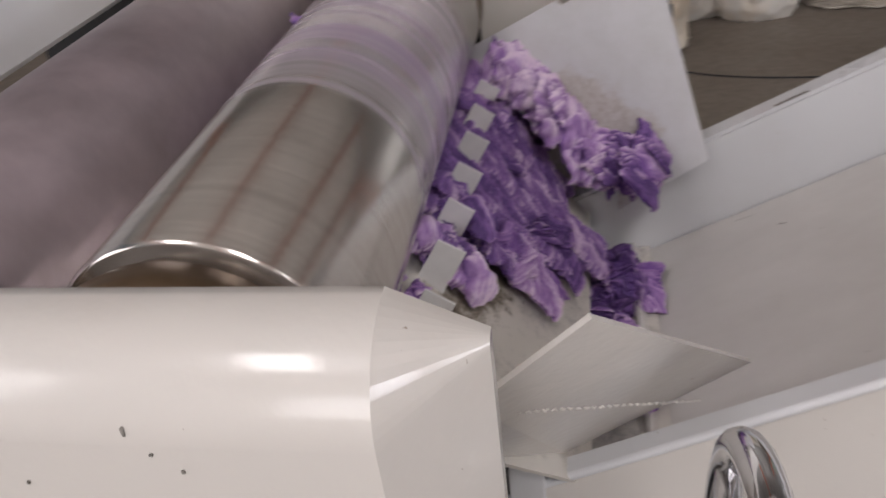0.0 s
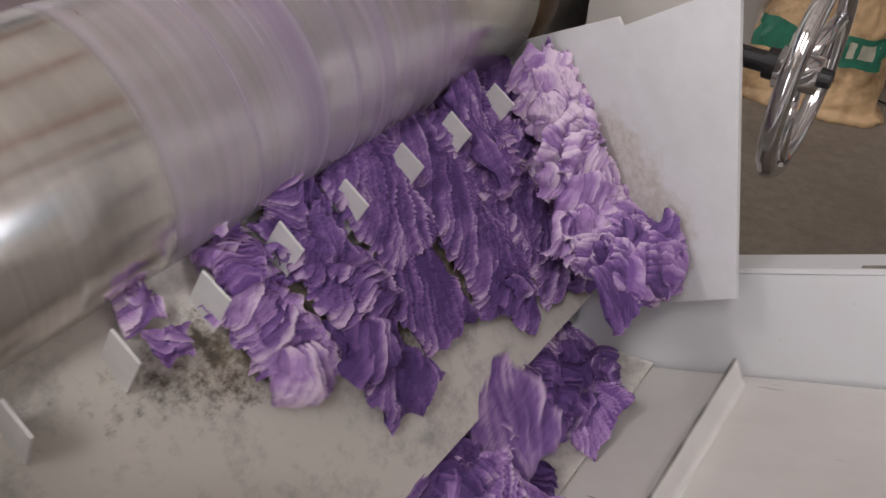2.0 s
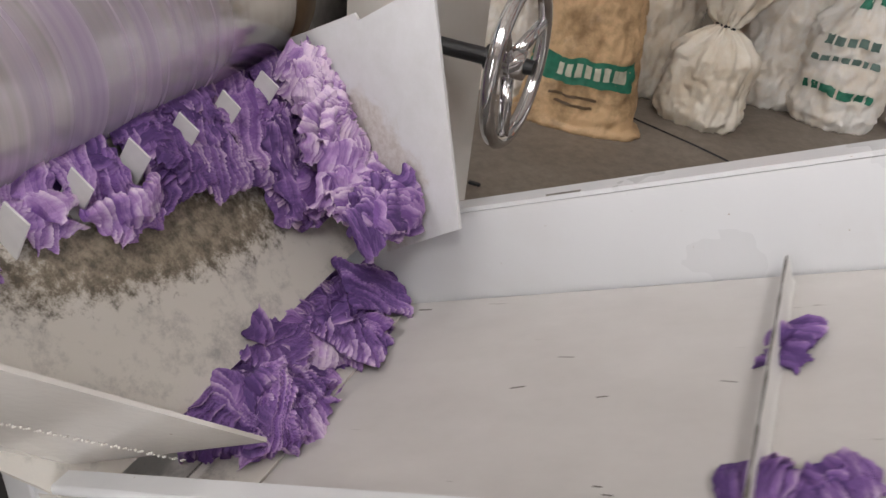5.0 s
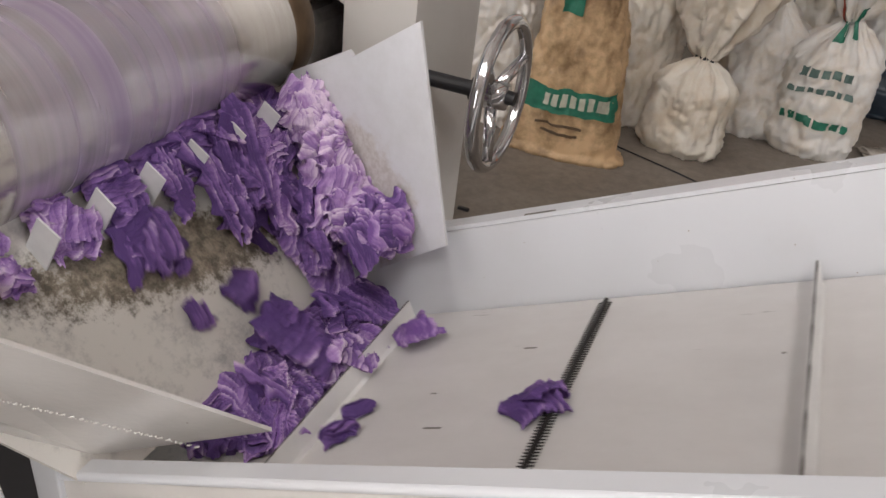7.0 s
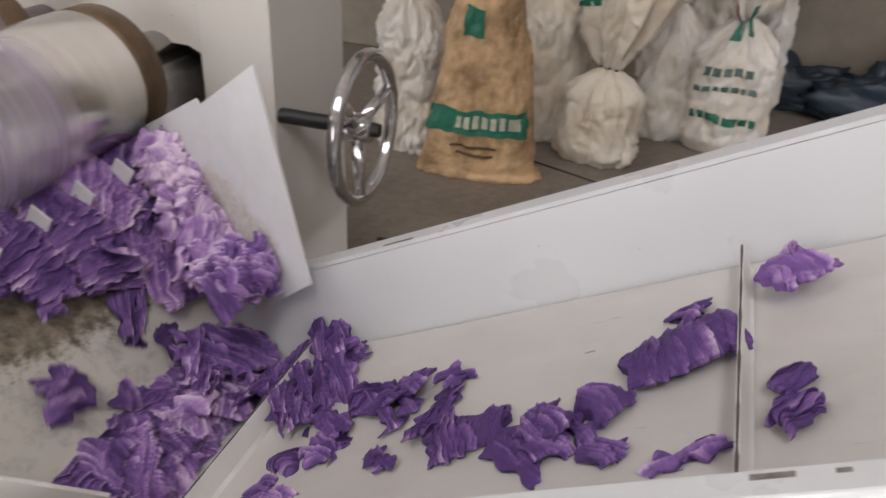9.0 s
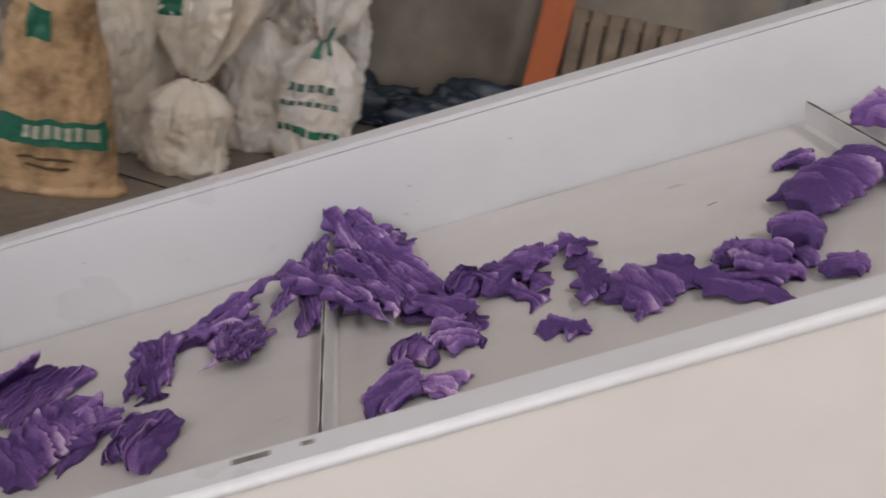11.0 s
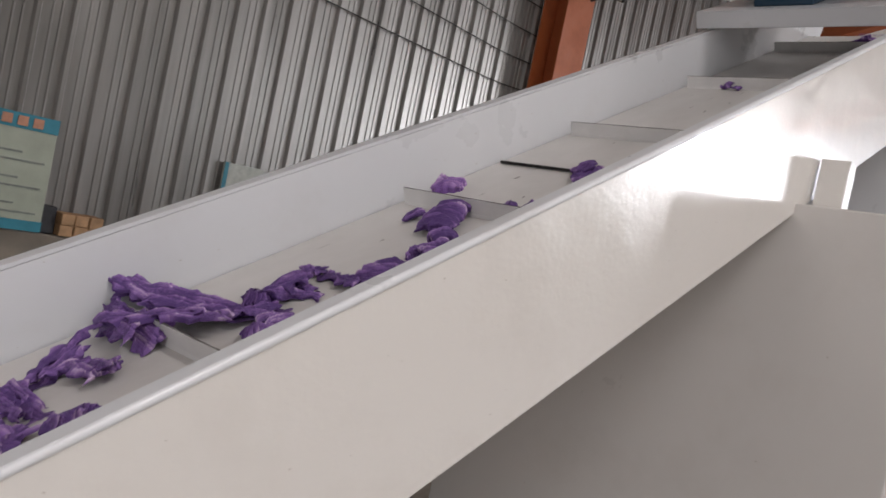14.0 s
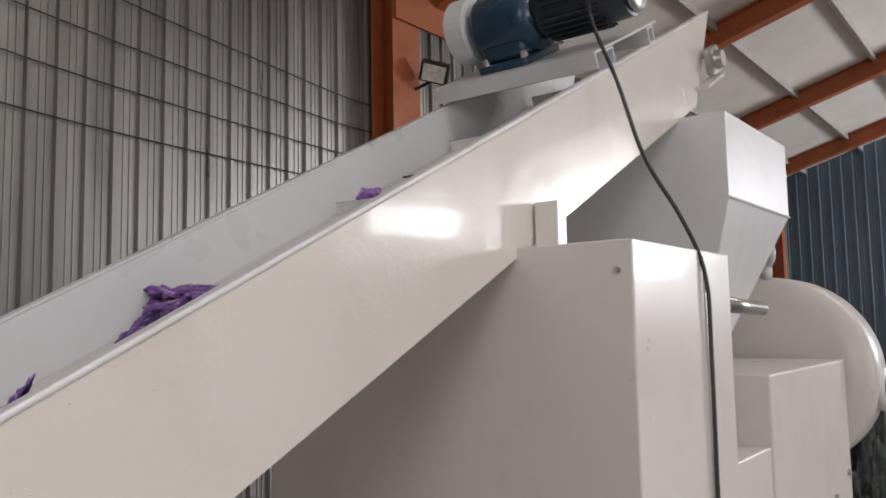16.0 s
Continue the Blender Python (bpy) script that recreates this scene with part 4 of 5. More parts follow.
# ---------------------------------------------------------------- plodder behind the conveyor
def plodder():
    cab = thing("drive_cabinet", (3.25, -0.35, 0.0), "tall pale grey sheet metal drive cabinet", "cabinet")
    bm = bmesh.new()
    box(bm, 2.95, 3.555, -0.865, 0.246, 0.0, 1.765, 0.004)
    part("body", bm, CABINET, cab)
    bm = bmesh.new()
    tube(bm, (2.95, -0.83, 1.70), (2.943, -0.83, 1.70), 0.005, None, 6)
    tube(bm, (2.95, -0.83, 1.70), (2.948, -0.83, 1.70), 0.008, None, 16)
    part("bolt", bm, STEEL, cab, "small steel bolt")
    bm = bmesh.new()
    box(bm, 3.36, 3.364, -0.868, -0.866, 0.1, 1.75)
    part("seam", bm, STEEL, cab, "fine panel seam")
    pl = thing("soap_plodder", (4.4, -0.5, 0.0), "pale grey soap plodder with a tall feed hopper", "plodder")
    # hopper: upright box on a tapered throat
    bm = bmesh.new()
    b = bmesh.new()
    prism(b, [(3.985, -0.74, 1.985), (4.70, -0.74, 1.985), (4.70, -0.74, 2.265), (3.985, -0.74, 2.265)], (0, 0, 0), (0, 0.80, 0))
    lo = [(4.0, -0.62, 1.50), (4.23, -0.62, 1.50), (4.23, -0.05, 1.50), (4.0, -0.05, 1.50)]
    hi = [(3.985, -0.74, 1.985), (4.70, -0.74, 1.985), (4.70, 0.06, 1.985), (3.985, 0.06, 1.985)]
    t = bmesh.new()
    vl, vh = [t.verts.new(p) for p in lo], [t.verts.new(p) for p in hi]
    for i in range(4):
        j = (i + 1) % 4
        t.faces.new((vl[i], vl[j], vh[j], vh[i]))
    merge(bm, b)
    merge(bm, t)
    part("hopper", bm, WHITE, pl, "white welded feed hopper")
    bm = bmesh.new()
    for k in range(30):
        p = Vector((3.99, -0.742, 1.984)).lerp(Vector((4.69, -0.742, 1.984)), k / 29)
        s = bmesh.new()
        bmesh.ops.create_icosphere(s, subdivisions=1, radius=0.006)
        bmesh.ops.translate(s, verts=s.verts, vec=p)
        merge(bm, s)
    part("hopper_weld", bm, WHITE, pl, "rough weld bead")
    bm = bmesh.new()
    box(bm, 3.56, 4.22, -0.60, 0.1, 0.3, 1.50, 0.01)
    part("throat", bm, CABINET, pl)
    bm = bmesh.new()
    box(bm, 3.89, 4.92, -0.862, 0.1, 0.2, 1.43, 0.006)
    box(bm, 3.56, 3.888, -0.855, -0.60, 0.2, 1.22, 0.004)
    part("gearbox", bm, CABINET, pl, "grey painted gearbox casing")
    bm = bmesh.new()
    lathe(bm, [(0.36, -0.12), (0.40, -0.115), (0.41, -0.10), (0.41, 0.10), (0.40, 0.115), (0.3, 0.12)], 64, Matrix.Translation((5.12, -0.55, 1.36)) @ Matrix.Rotation(radians(90), 4, "Z"))
    part("barrel", bm, CABINET, pl, "large round grey barrel casing", True)
    bm = bmesh.new()
    c = Vector((5.16, -0.955, 1.30))
    ring(bm, c, (0, 1, 0), 0.075, 0.018, 32, 8)
    tube(bm, c + Vector((0, -0.015, 0)), c + Vector((0, 0.1, 0)), 0.088, None, 32)
    part("flange", bm, WHITE, pl, "round white flange", True)
    # no hole is cut; a near-black disc paints the shaded bore
    bm = bmesh.new()
    tube(bm, c + Vector((0, -0.019, 0)), c + Vector((0, -0.017, 0)), 0.058, None, 32)
    part("bore_shade_disc", bm, DARK, pl, "near-black disc painted as the shaded flange bore")
    bm = bmesh.new()
    ring(bm, (5.02, -0.56, 1.875), (0.7, -0.7, 0), 0.05, 0.014, 28, 10)
    tube(bm, (5.02, -0.56, 1.83), (5.02, -0.56, 1.76), 0.02)
    part("lifting_eye", bm, WHITE, pl, "white lifting eye", True)
    bm = bmesh.new()
    tube(bm, (3.556, -0.83, 1.638), (3.95, -0.83, 1.625), 0.022, None, 20)
    part("pipe", bm, STEEL, pl, "bright steel pipe stub", True)
    for k, (x, z) in enumerate(((4.15, 0.86), (4.15, 0.98), (4.86, 1.0), (4.62, 0.95))):
        bm = bmesh.new()
        tube(bm, (x, -0.862, z), (x, -0.874, z), 0.011, None, 6)
        part("bolt", bm, STEEL, pl, "small steel bolt")
    # blue drive motor low behind the cabinet
    dm = thing("drive_motor", (2.7, 0.6, 0.0), "blue drive motor on the floor", "motor")
    bm = bmesh.new()
    tube(bm, (2.55, 0.6, 0.9), (2.95, 0.6, 0.9), 0.16, None, 32)
    box(bm, 2.55, 2.95, 0.45, 0.75, 0.0, 0.76, 0.01)
    part("body", bm, BLUE, dm)


plodder()


# ---------------------------------------------------------------- bags and floor clutter
def woven(name, colour, low=0.86):
    m, n, l, b = nodes_of(name)
    w = tex(n, l, 260, kind="ShaderNodeTexChecker")
    t = tex(n, l, 7, 6, 0.65)
    crease = tex(n, l, 9, 5, 0.55)
    crease.noise_type = "RIDGED_MULTIFRACTAL"
    crease.inputs["Distortion"].default_value = 0.6
    r = ramp(n, [(0.36, tuple(c * low * k for c, k in zip(colour, (1.0, 0.92, 0.82)))), (0.58, colour)])
    l.new(t.outputs[0], r.inputs[0])
    l.new(r.outputs[0], b.inputs["Base Color"])
    b.inputs["Roughness"].default_value = 0.42
    ad = n.new("ShaderNodeMath")
    ad.operation, ad.inputs[1].default_value = "MULTIPLY_ADD", 0.08
    l.new(w.outputs["Fac"], ad.inputs[0])
    l.new(crease.outputs[0], ad.inputs[2])
    bump(n, l, b, ad.outputs[0], 0.9, 0.02)
    return m


WOVEN = woven("white_woven_plastic", (0.86, 0.80, 0.70), 0.9)
WOVEN2 = woven("greyish_woven_plastic", (0.82, 0.79, 0.745), 0.92)
KRAFT = woven("brown_kraft_paper", (0.70, 0.48, 0.27), 0.42)
GREEN = plain("green_print", (0.02, 0.16, 0.10), 0.5, 0, 0.3, 30)
RED = plain("red_print", (0.45, 0.07, 0.03), 0.5)


def bag_shape(w, d, h, neck, seed, lean=0.0, ruff=0.16, tied=True):
    """A filled sack by height and angle: slumped base, belly, gathered neck and flared top, all creased."""
    rng = random.Random(seed)
    off, n_pleat = rng.uniform(0, 50), 8 + seed % 5

    def crease(p):
        return max(0.0, 1 - 2.4 * abs(noise.noise(p))) ** 1.4

    def at(u, a):
        z = u * h
        if not tied:
            f = (1.12 if u < 0.03 else 1.0 if u < 0.1 else 1.0 - 0.62 * (u - 0.1) ** 1.1)
            gather = 0.05 * u
        elif u < neck:
            k = u / neck
            f = 0.82 + 1.8 * k if k < 0.1 else 1.0 - 0.05 * (k - 0.1) if k < 0.68 else 0.971 - 0.746 * ((k - 0.68) / 0.32) ** 1.5
            gather = 0.28 * max(0, (k - 0.5) / 0.5) ** 1.5
        else:
            k = (u - neck) / (1 - neck)
            f = 0.225 + ruff * 3.2 * math.sin(k * 1.8) ** 0.8 if k > 0 else 0.225
            gather = 0.30
        ca, sa = math.cos(a), math.sin(a)
        e = 2.8
        r = (abs(ca) ** e + abs(sa) ** e) ** (-1 / e)
        ph = a * n_pleat + 2.5 * noise.noise((u * 2.5 + off, ca, sa))
        f *= 1 + gather * (abs((ph / math.pi) % 2 - 1) - 0.5) * 1.3
        q = Vector((ca * w * 14, sa * d * 14, z * 8)) + Vector((off, 0, 0))
        f *= 1 + 0.09 * noise.noise(q * 0.55)
        fold = 0.012 - 0.014 * crease(q * 0.7) - 0.014 * crease(q * 1.6 + Vector((0, 9, 0))) - 0.009 * crease(q * 3.3) - 0.007 * crease(Vector((a * 9 + off, z * 26 + 3 * math.sin(a * 2 + off), 2)))
        if not tied:
            fold *= 0.55
        x, y = f * w * r * ca, f * d * r * sa
        x, y = x + ca * (fold - 0.012), y + sa * (fold - 0.012)
        dz = 0.02 * noise.noise(q * 0.8) if u > 0.03 else 0.0
        return Vector((x + lean * u * u * h + 0.03 * noise.noise((u * 3, off, 1)) * u, y, max(0.0, z + dz)))

    return at


def sack(at, w, d, h, neck, seed, turn, mat, label, prints=(), lean=0.0, ruff=0.16, tied=True):
    ob = thing("sack", at, label, "sack", "sacks by the wall")
    shape = bag_shape(w, d, h, neck, seed, lean, ruff, tied)
    m = Matrix.Translation(at) @ Matrix.Rotation(radians(turn), 4, "Z")
    bm = bmesh.new()
    nu, na = 84, 120
    rows = [[bm.verts.new(m @ shape(i / nu, j * math.tau / na)) for j in range(na)] for i in range(nu + 1)]
    for i in range(nu):
        for j in range(na):
            k = (j + 1) % na
            bm.faces.new((rows[i][j], rows[i][k], rows[i + 1][k], rows[i + 1][j]))
    bm.faces.new(rows[0][::-1])
    if not tied:
        bm.faces.new(rows[-1])
    body = part("body", bm, mat, ob, smooth=True)
    if tied:
        bm = bmesh.new()
        pts = [m @ (shape(neck, j * math.tau / 24) * 1.0) for j in range(25)]
        c = sum(pts[:24], Vector()) / 24
        for p, q in zip(pts, pts[1:]):
            tube(bm, c + (p - c) * 1.04, c + (q - c) * 1.04, 0.006, None, 6)
        part("tie", bm, STEEL if seed % 2 else BLACK, ob, "thin tie string round the neck", True)
    for k, (nm, pm, u0, u1, a0, a1, lb) in enumerate(prints):
        bm = bmesh.new()
        i0, i1 = round(u0 * nu), max(round(u1 * nu), round(u0 * nu) + 1)
        j0, j1 = round(a0 / 3), max(round(a1 / 3), round(a0 / 3) + 1)
        na2, nu2 = j1 - j0, i1 - i0
        g = []
        for i in range(nu2 + 1):
            row = []
            for j in range(na2 + 1):
                u, a = (i0 + i) / nu, (j0 + j) * math.tau / na
                p = shape(u, a)
                out = Vector((p.x - lean * u * u * h, p.y, 0)).normalized() * (0.004 if k == 0 else 0.0065)
                row.append(bm.verts.new(m @ (p + out)))
            g.append(row)
        for i in range(nu2):
            for j in range(na2):
                bm.faces.new((g[i][j], g[i][j + 1], g[i + 1][j + 1], g[i + 1][j]))
        part(nm, bm, pm, ob, lb, True)
    return ob


LETTER = plain("pale_lettering", (0.50, 0.50, 0.40), 0.6)
GREYPRINT = plain("grey_green_print", (0.10, 0.16, 0.14), 0.6)
FAINT = plain("brown_print", (0.12, 0.075, 0.04), 0.6)


def bars(name, mat, u0, u1, a0, a1, n, label):
    step = (a1 - a0) / n
    return [(name, mat, u0, u1, a0 + k * step + step * 0.12, a0 + (k + 1) * step - step * 0.12, label) for k in range(n)]


sack((-0.02, 1.99, 0), 0.24, 0.12, 0.84, 0.86, 3, 4, KRAFT, "tall brown kraft paper sack with a green band", [("band", GREEN, 0.22, 0.335, -152, -28, "green printed band"), ("logo", GREEN, 0.66, 0.78, -118, -90, "green printed emblem")]
     + bars("lettering", LETTER, 0.25, 0.305, -112, -42, 8, "pale printed letter bar") + bars("small_print", FAINT, 0.125, 0.135, -115, -65, 1, "brown printed line") + bars("small_print", FAINT, 0.16, 0.17, -120, -62, 1, "brown printed line"), tied=False)
sack((0.40, 2.30, 0), 0.185, 0.13, 0.90, 0.44, 8, -6, WOVEN, "short off-white woven sack tied at the neck", [("print", GREEN, 0.72, 0.86, -150, -118, "green printed patch")], lean=0.06, ruff=0.29)
sack((0.62, 2.72, 0), 0.2, 0.14, 0.95, 0.62, 5, 10, WOVEN2, "greyish white woven sack tied at the neck", ruff=0.20)
sack((0.89, 2.66, 0), 0.205, 0.15, 0.98, 0.58, 11, 6, WOVEN2, "white woven sack with green print and a red string", bars("print_line", GREYPRINT, 0.36, 0.395, -130, -70, 5, "grey-green printed bar") + bars("print_line", GREYPRINT, 0.29, 0.315, -138, -62, 7, "grey-green printed bar")
     + bars("print_line", GREEN, 0.15, 0.19, -140, -55, 8, "green printed bar") + [("stripe", GREEN, 0.50, 0.60, -115, -95, "green printed stripe"), ("stripe", GREEN, 0.52, 0.64, -85, -66, "green printed stripe"), ("stripe", RED, 0.58, 0.66, -140, -118, "red printed stripe")], lean=0.05, ruff=0.22)
sack((-0.37, 2.12, 0), 0.16, 0.12, 0.82, 0.86, 14, 0, WOVEN2, "pale grey plastic sack behind the handwheel", [("print", GREEN, 0.76, 0.9, -110, -70, "green printed patch")], ruff=0.12)
sack((0.13, 2.49, 0), 0.19, 0.14, 0.92, 0.84, 17, 8, WOVEN, "white woven sack behind the brown one", ruff=0.18)
sack((0.98, 3.15, 0), 0.16, 0.12, 0.95, 0.8, 21, -12, WOVEN2, "white woven sack at the end of the row", ruff=0.18)
sack((0.72, 3.2, 0), 0.2, 0.14, 1.0, 0.8, 23, 5, WOVEN, "white woven sack at the back of the row", ruff=0.2)


def crumple(name, at, size, seed, mat, label, category):
    bm = bmesh.new()
    bmesh.ops.create_icosphere(bm, subdivisions=5, radius=1.0)
    for v in bm.verts:
        p = v.co.copy()
        k = 1 + 0.35 * noise.noise(p * 1.7 + Vector((seed, 0, 0))) + 0.2 * noise.noise(p * 4 + Vector((seed, 3, 0))) + 0.09 * noise.noise(p * 11)
        v.co = Vector((p.x * size[0] * k, p.y * size[1] * k, max(0, (p.z * 0.9 + 0.55) * size[2] * k)))
    bmesh.ops.translate(bm, verts=bm.verts, vec=at)
    return solo(name, bm, mat, label, category, True, at=at)


TARP = plain("dark_blue_tarp", (0.025, 0.04, 0.06), 0.4, 0, 0.4, 6, 0.5)
crumple("tarpaulin", (1.95, 3.25, 0), (0.6, 0.22, 0.22), 4, TARP, "crumpled dark blue tarpaulin heap on the floor", "tarpaulin")
crumple("tarpaulin", (1.2, 3.42, 0), (0.35, 0.14, 0.16), 9, TARP, "crumpled dark tarpaulin heap by the wall", "tarpaulin")
crumple("plastic_film", (1.35, 2.75, 0), (0.2, 0.12, 0.03), 7, plain("clear_film", (0.42, 0.38, 0.33), 0.15, 0, 0.2, 20), "flat scrap of clear plastic film on the floor", "plastic film")
bm = bmesh.new()
box(bm, -0.02, 0.02, -0.008, 0.008, 0, 0.01, 0.003)
solo("wood_chip", bm, BLACK, "dark chip lying on the floor", "chip", at=None).location = (-0.15, 1.29, 0)
# joint in the concrete, added as a thin black bead on top
wire("floor_joint_line", [(-0.2, 2.3, 0.003), (0.40, 2.07, 0.003), (0.68, 1.95, 0.003), (1.0, 1.90, 0.003), (1.7, 1.87, 0.003)], 0.0035, BLACK, None, "thin dark line along a joint in the floor", "cable")

crumple("scrap_heap", (6.6, -0.62, 0), (0.22, 0.16, 0.75), 12, plain("dark_scrap", (0.03, 0.04, 0.035), 0.6, 0, 0.8, 25, 0.8), "dark heap of oily scrap beyond the plodder", "scrap")


# ---------------------------------------------------------------- soap
def ribbon(seed, L, W, amp, base, curl=0.0, ragged=0.25, crush=0.3, bend=0.0, pitch=0.0036, roll=0.0, slant=0.0):
    """A pleated soap ribbon: uneven sharp folds bunched across a padded body, scalloped edges; places, faces and a tint each.
    bend: turn of its course in plan; roll: how far its sides wrap down, in radians; crush: how crumpled it is; slant: how steeply the folds trail across it."""
    rng = np.random.RandomState(seed)
    along = pitch * math.hypot(1, slant)
    folds = max(5, int(L / along))
    nu, nv = (min(folds * 6, 190) + 1, 19) if slant == 0 else (min(folds * 7, 98) + 1, 51)
    u, v = np.meshgrid(np.linspace(0, 1, nu), np.linspace(-1, 1, nv), indexing="ij")
    X, Y = (u - 0.5) * L, v * W / 2

    def waves(k, n=4):
        """Smooth noise of about one in size, with k radians per metre."""
        out = 0
        for _ in range(n):
            a, q = rng.uniform(0, 6.28), rng.uniform(0.6, 1.5)
            out = out + np.sin(k * q * (X * math.cos(a) + Y * math.sin(a)) + rng.uniform(0, 6.28))
        return out / n * 1.3

    low, mid, fine = waves(55), waves(150), waves(420)
    jx, jy, jz = waves(130), waves(130), waves(170)
    edges = np.concatenate([[0.0], np.cumsum(rng.uniform(0.4, 1.7, folds))])
    ph = np.interp(u, edges / edges[-1], np.arange(folds + 1)) + rng.uniform(-0.9, 1.5) * (1 + 2 * slant) * v * v + slant * Y / along + 0.9 * low + 0.5 * mid + 0.18 * fine
    f = np.floor(ph).astype(int) % 128
    saw = ph - np.floor(ph)
    lip = np.where(saw < 0.84, (saw / 0.84) ** 0.7, 1 - np.maximum(saw - 0.84, 0) / 0.16)
    gain = np.clip(rng.uniform(0.2, 1.4, 128)[f] * (0.85 + 0.45 * np.sin(Y * 90 + rng.uniform(0, 6.28, 128)[f])), 0.08, 1.4)
    ends = np.clip(np.minimum(u, 1 - u) * L / 0.008, 0, 1) ** 0.5
    side = np.clip((1 - np.abs(v)) * W / 0.012, 0, 1) ** 0.5
    body = amp * (0.35 + 0.65 * side) * (0.4 + 0.6 * ends) * np.clip(0.75 + 0.45 * low, 0.25, 1.3)
    depth = min(1.15 * pitch, 0.22 * amp + 0.0030)
    ridge = np.maximum(0, 1 - 1.9 * np.abs(waves(80))) ** 1.3
    z = body + depth * lip * gain * (0.5 + 0.5 * ends) + (0.0015 + 0.003 * crush) * mid * side + crush * 0.013 * ridge * (0.3 + 0.7 * side) + 0.0007 * fine + rng.uniform(-0.0004, 0.0004, (nu, nv))
    x = X + 0.8 * pitch * (lip * gain - 0.4) + 0.003 * mid * np.abs(v)
    wide = 1 + 0.09 * np.sin(34 * X + rng.uniform(0, 6)) + 0.07 * np.sin(85 * X + rng.uniform(0, 6))
    scallop = 0.0022 * (lip * gain - 0.4) + rng.uniform(-1, 1, 128)[f] * 0.0032
    notch = -0.012 * ragged * np.maximum(0, waves(190) - 0.25)
    y = Y * wide + np.sign(v) * np.abs(v) ** 4 * (scallop + notch) + 0.06 * W * np.sin(2.6 * u + rng.uniform(0, 6)) + 0.0015 * mid
    x = x + np.sign(u - 0.5) * (np.abs(2 * u - 1) ** 5) * ragged * 0.012 * waves(230)
    x, y, z = x + crush * 0.009 * jx, y + crush * 0.008 * jy, z + crush * 0.006 * (jz + 0.6) * (0.3 + 0.7 * ends)
    if roll:
        r = W / roll
        y, z = (r + z) * np.sin(y / r), (r + z) * np.cos(y / r) - r * math.cos(0.5 * roll)
    if bend:
        R = L / bend
        th = bend * x / L
        x, y = (R - y) * np.sin(th), R - (R - y) * np.cos(th)
    lift = curl * L * (1 - (2 * (u - 0.5)) ** 2)
    P = np.stack([x, y, z + lift], -1)
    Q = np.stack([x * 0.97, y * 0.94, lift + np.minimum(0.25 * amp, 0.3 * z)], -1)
    # pale torn edges and uneven folds, plus valley shade put into the tint
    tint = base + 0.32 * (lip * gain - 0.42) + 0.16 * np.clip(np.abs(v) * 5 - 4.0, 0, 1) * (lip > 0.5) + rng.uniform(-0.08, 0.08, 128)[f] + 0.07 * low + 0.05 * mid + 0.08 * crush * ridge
    k = nu * nv
    idx = np.arange(k).reshape(nu, nv)
    a, b, c, d = idx[:-1, :-1].ravel(), idx[1:, :-1].ravel(), idx[1:, 1:].ravel(), idx[:-1, 1:].ravel()
    faces = np.concatenate([np.stack([a, b, c, d], 1), np.stack([d, c, b, a], 1) + k])
    rim = np.concatenate([idx[:, 0], idx[-1, 1:], idx[-2::-1, -1], idx[0, -2:0:-1]])
    nx = np.roll(rim, -1)
    faces = np.concatenate([faces, np.stack([nx, rim, rim + k, nx + k], 1)])
    # underside places get a darker tint in place of shade
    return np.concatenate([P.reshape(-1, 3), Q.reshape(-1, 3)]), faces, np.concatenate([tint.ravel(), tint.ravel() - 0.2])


def clump(seed, L, W, amp, base, curl=0.0, ragged=0.25, crush=0.3, bend=0.0, pitch=0.0036, roll=0.0, layers=1, thin=0.7, slant=0.0):
    """One ribbon, or several torn flaps of it folded over one another, each as places, faces and tints."""
    shapes = [ribbon(seed, L, W, amp, base, curl, ragged, crush, bend, pitch, roll, slant)]
    rng = random.Random(seed * 7 + 1)
    for k in range(layers - 1):
        p, q, w = ribbon(seed * 31 + k, L * rng.uniform(0.45, 0.75), W * rng.uniform(0.5, 0.8), amp * thin, base + rng.uniform(-0.06, 0.10), rng.uniform(0.0, 0.3), ragged, crush, rng.uniform(-1.4, 1.4), pitch, rng.uniform(0, 1.2) * thin)
        turn = np.array(Euler((radians(rng.uniform(-50, 50)), radians(rng.uniform(-40, 40)), radians(rng.uniform(-110, 110)))).to_matrix())
        p = p @ turn.T
        p = p + np.array((rng.uniform(-0.25, 0.25) * L, rng.uniform(-0.25, 0.25) * W, amp * rng.uniform(0.4, 1.1)))
        p[:, 2] = np.maximum(p[:, 2], 0.001)
        shapes.append((p, q, w))
    return shapes


def sheaf(seed, L, W, amp, base, strips, ridge=0.0034, fray=1.2):
    """A torn bundle whose folds run lengthwise: narrow strips side by side, half over one another."""
    rng = random.Random(seed)
    shapes = []
    L, W = 0.92 * L, 0.85 * W
    for k in range(strips):
        wide = W / strips * rng.uniform(1.3, 1.8) if strips > 1 else W
        p, q, w = ribbon(seed * 13 + k, wide, L * rng.uniform(0.7, 1.0) if strips > 1 else L, amp * rng.uniform(0.7, 1.1), base + rng.uniform(-0.05, 0.07), 0.0, fray, rng.uniform(0.03, 0.09), rng.uniform(-0.15, 0.15), ridge, rng.uniform(0.1, 0.4))
        turn = np.array(Euler((radians(rng.uniform(-22, 22)), radians(rng.uniform(-10, 10)), radians(90 + rng.uniform(-11, 11)))).to_matrix())
        off = ((k + 0.5) / strips - 0.5) * W
        p = p @ turn.T + np.array((rng.uniform(-0.1, 0.1) * L if strips > 1 else 0.0, off, amp * rng.uniform(0, 0.9) * (strips > 1)))
        p[:, 2] = np.maximum(p[:, 2], 0.0008)
        shapes.append((p, q, w))
    return shapes


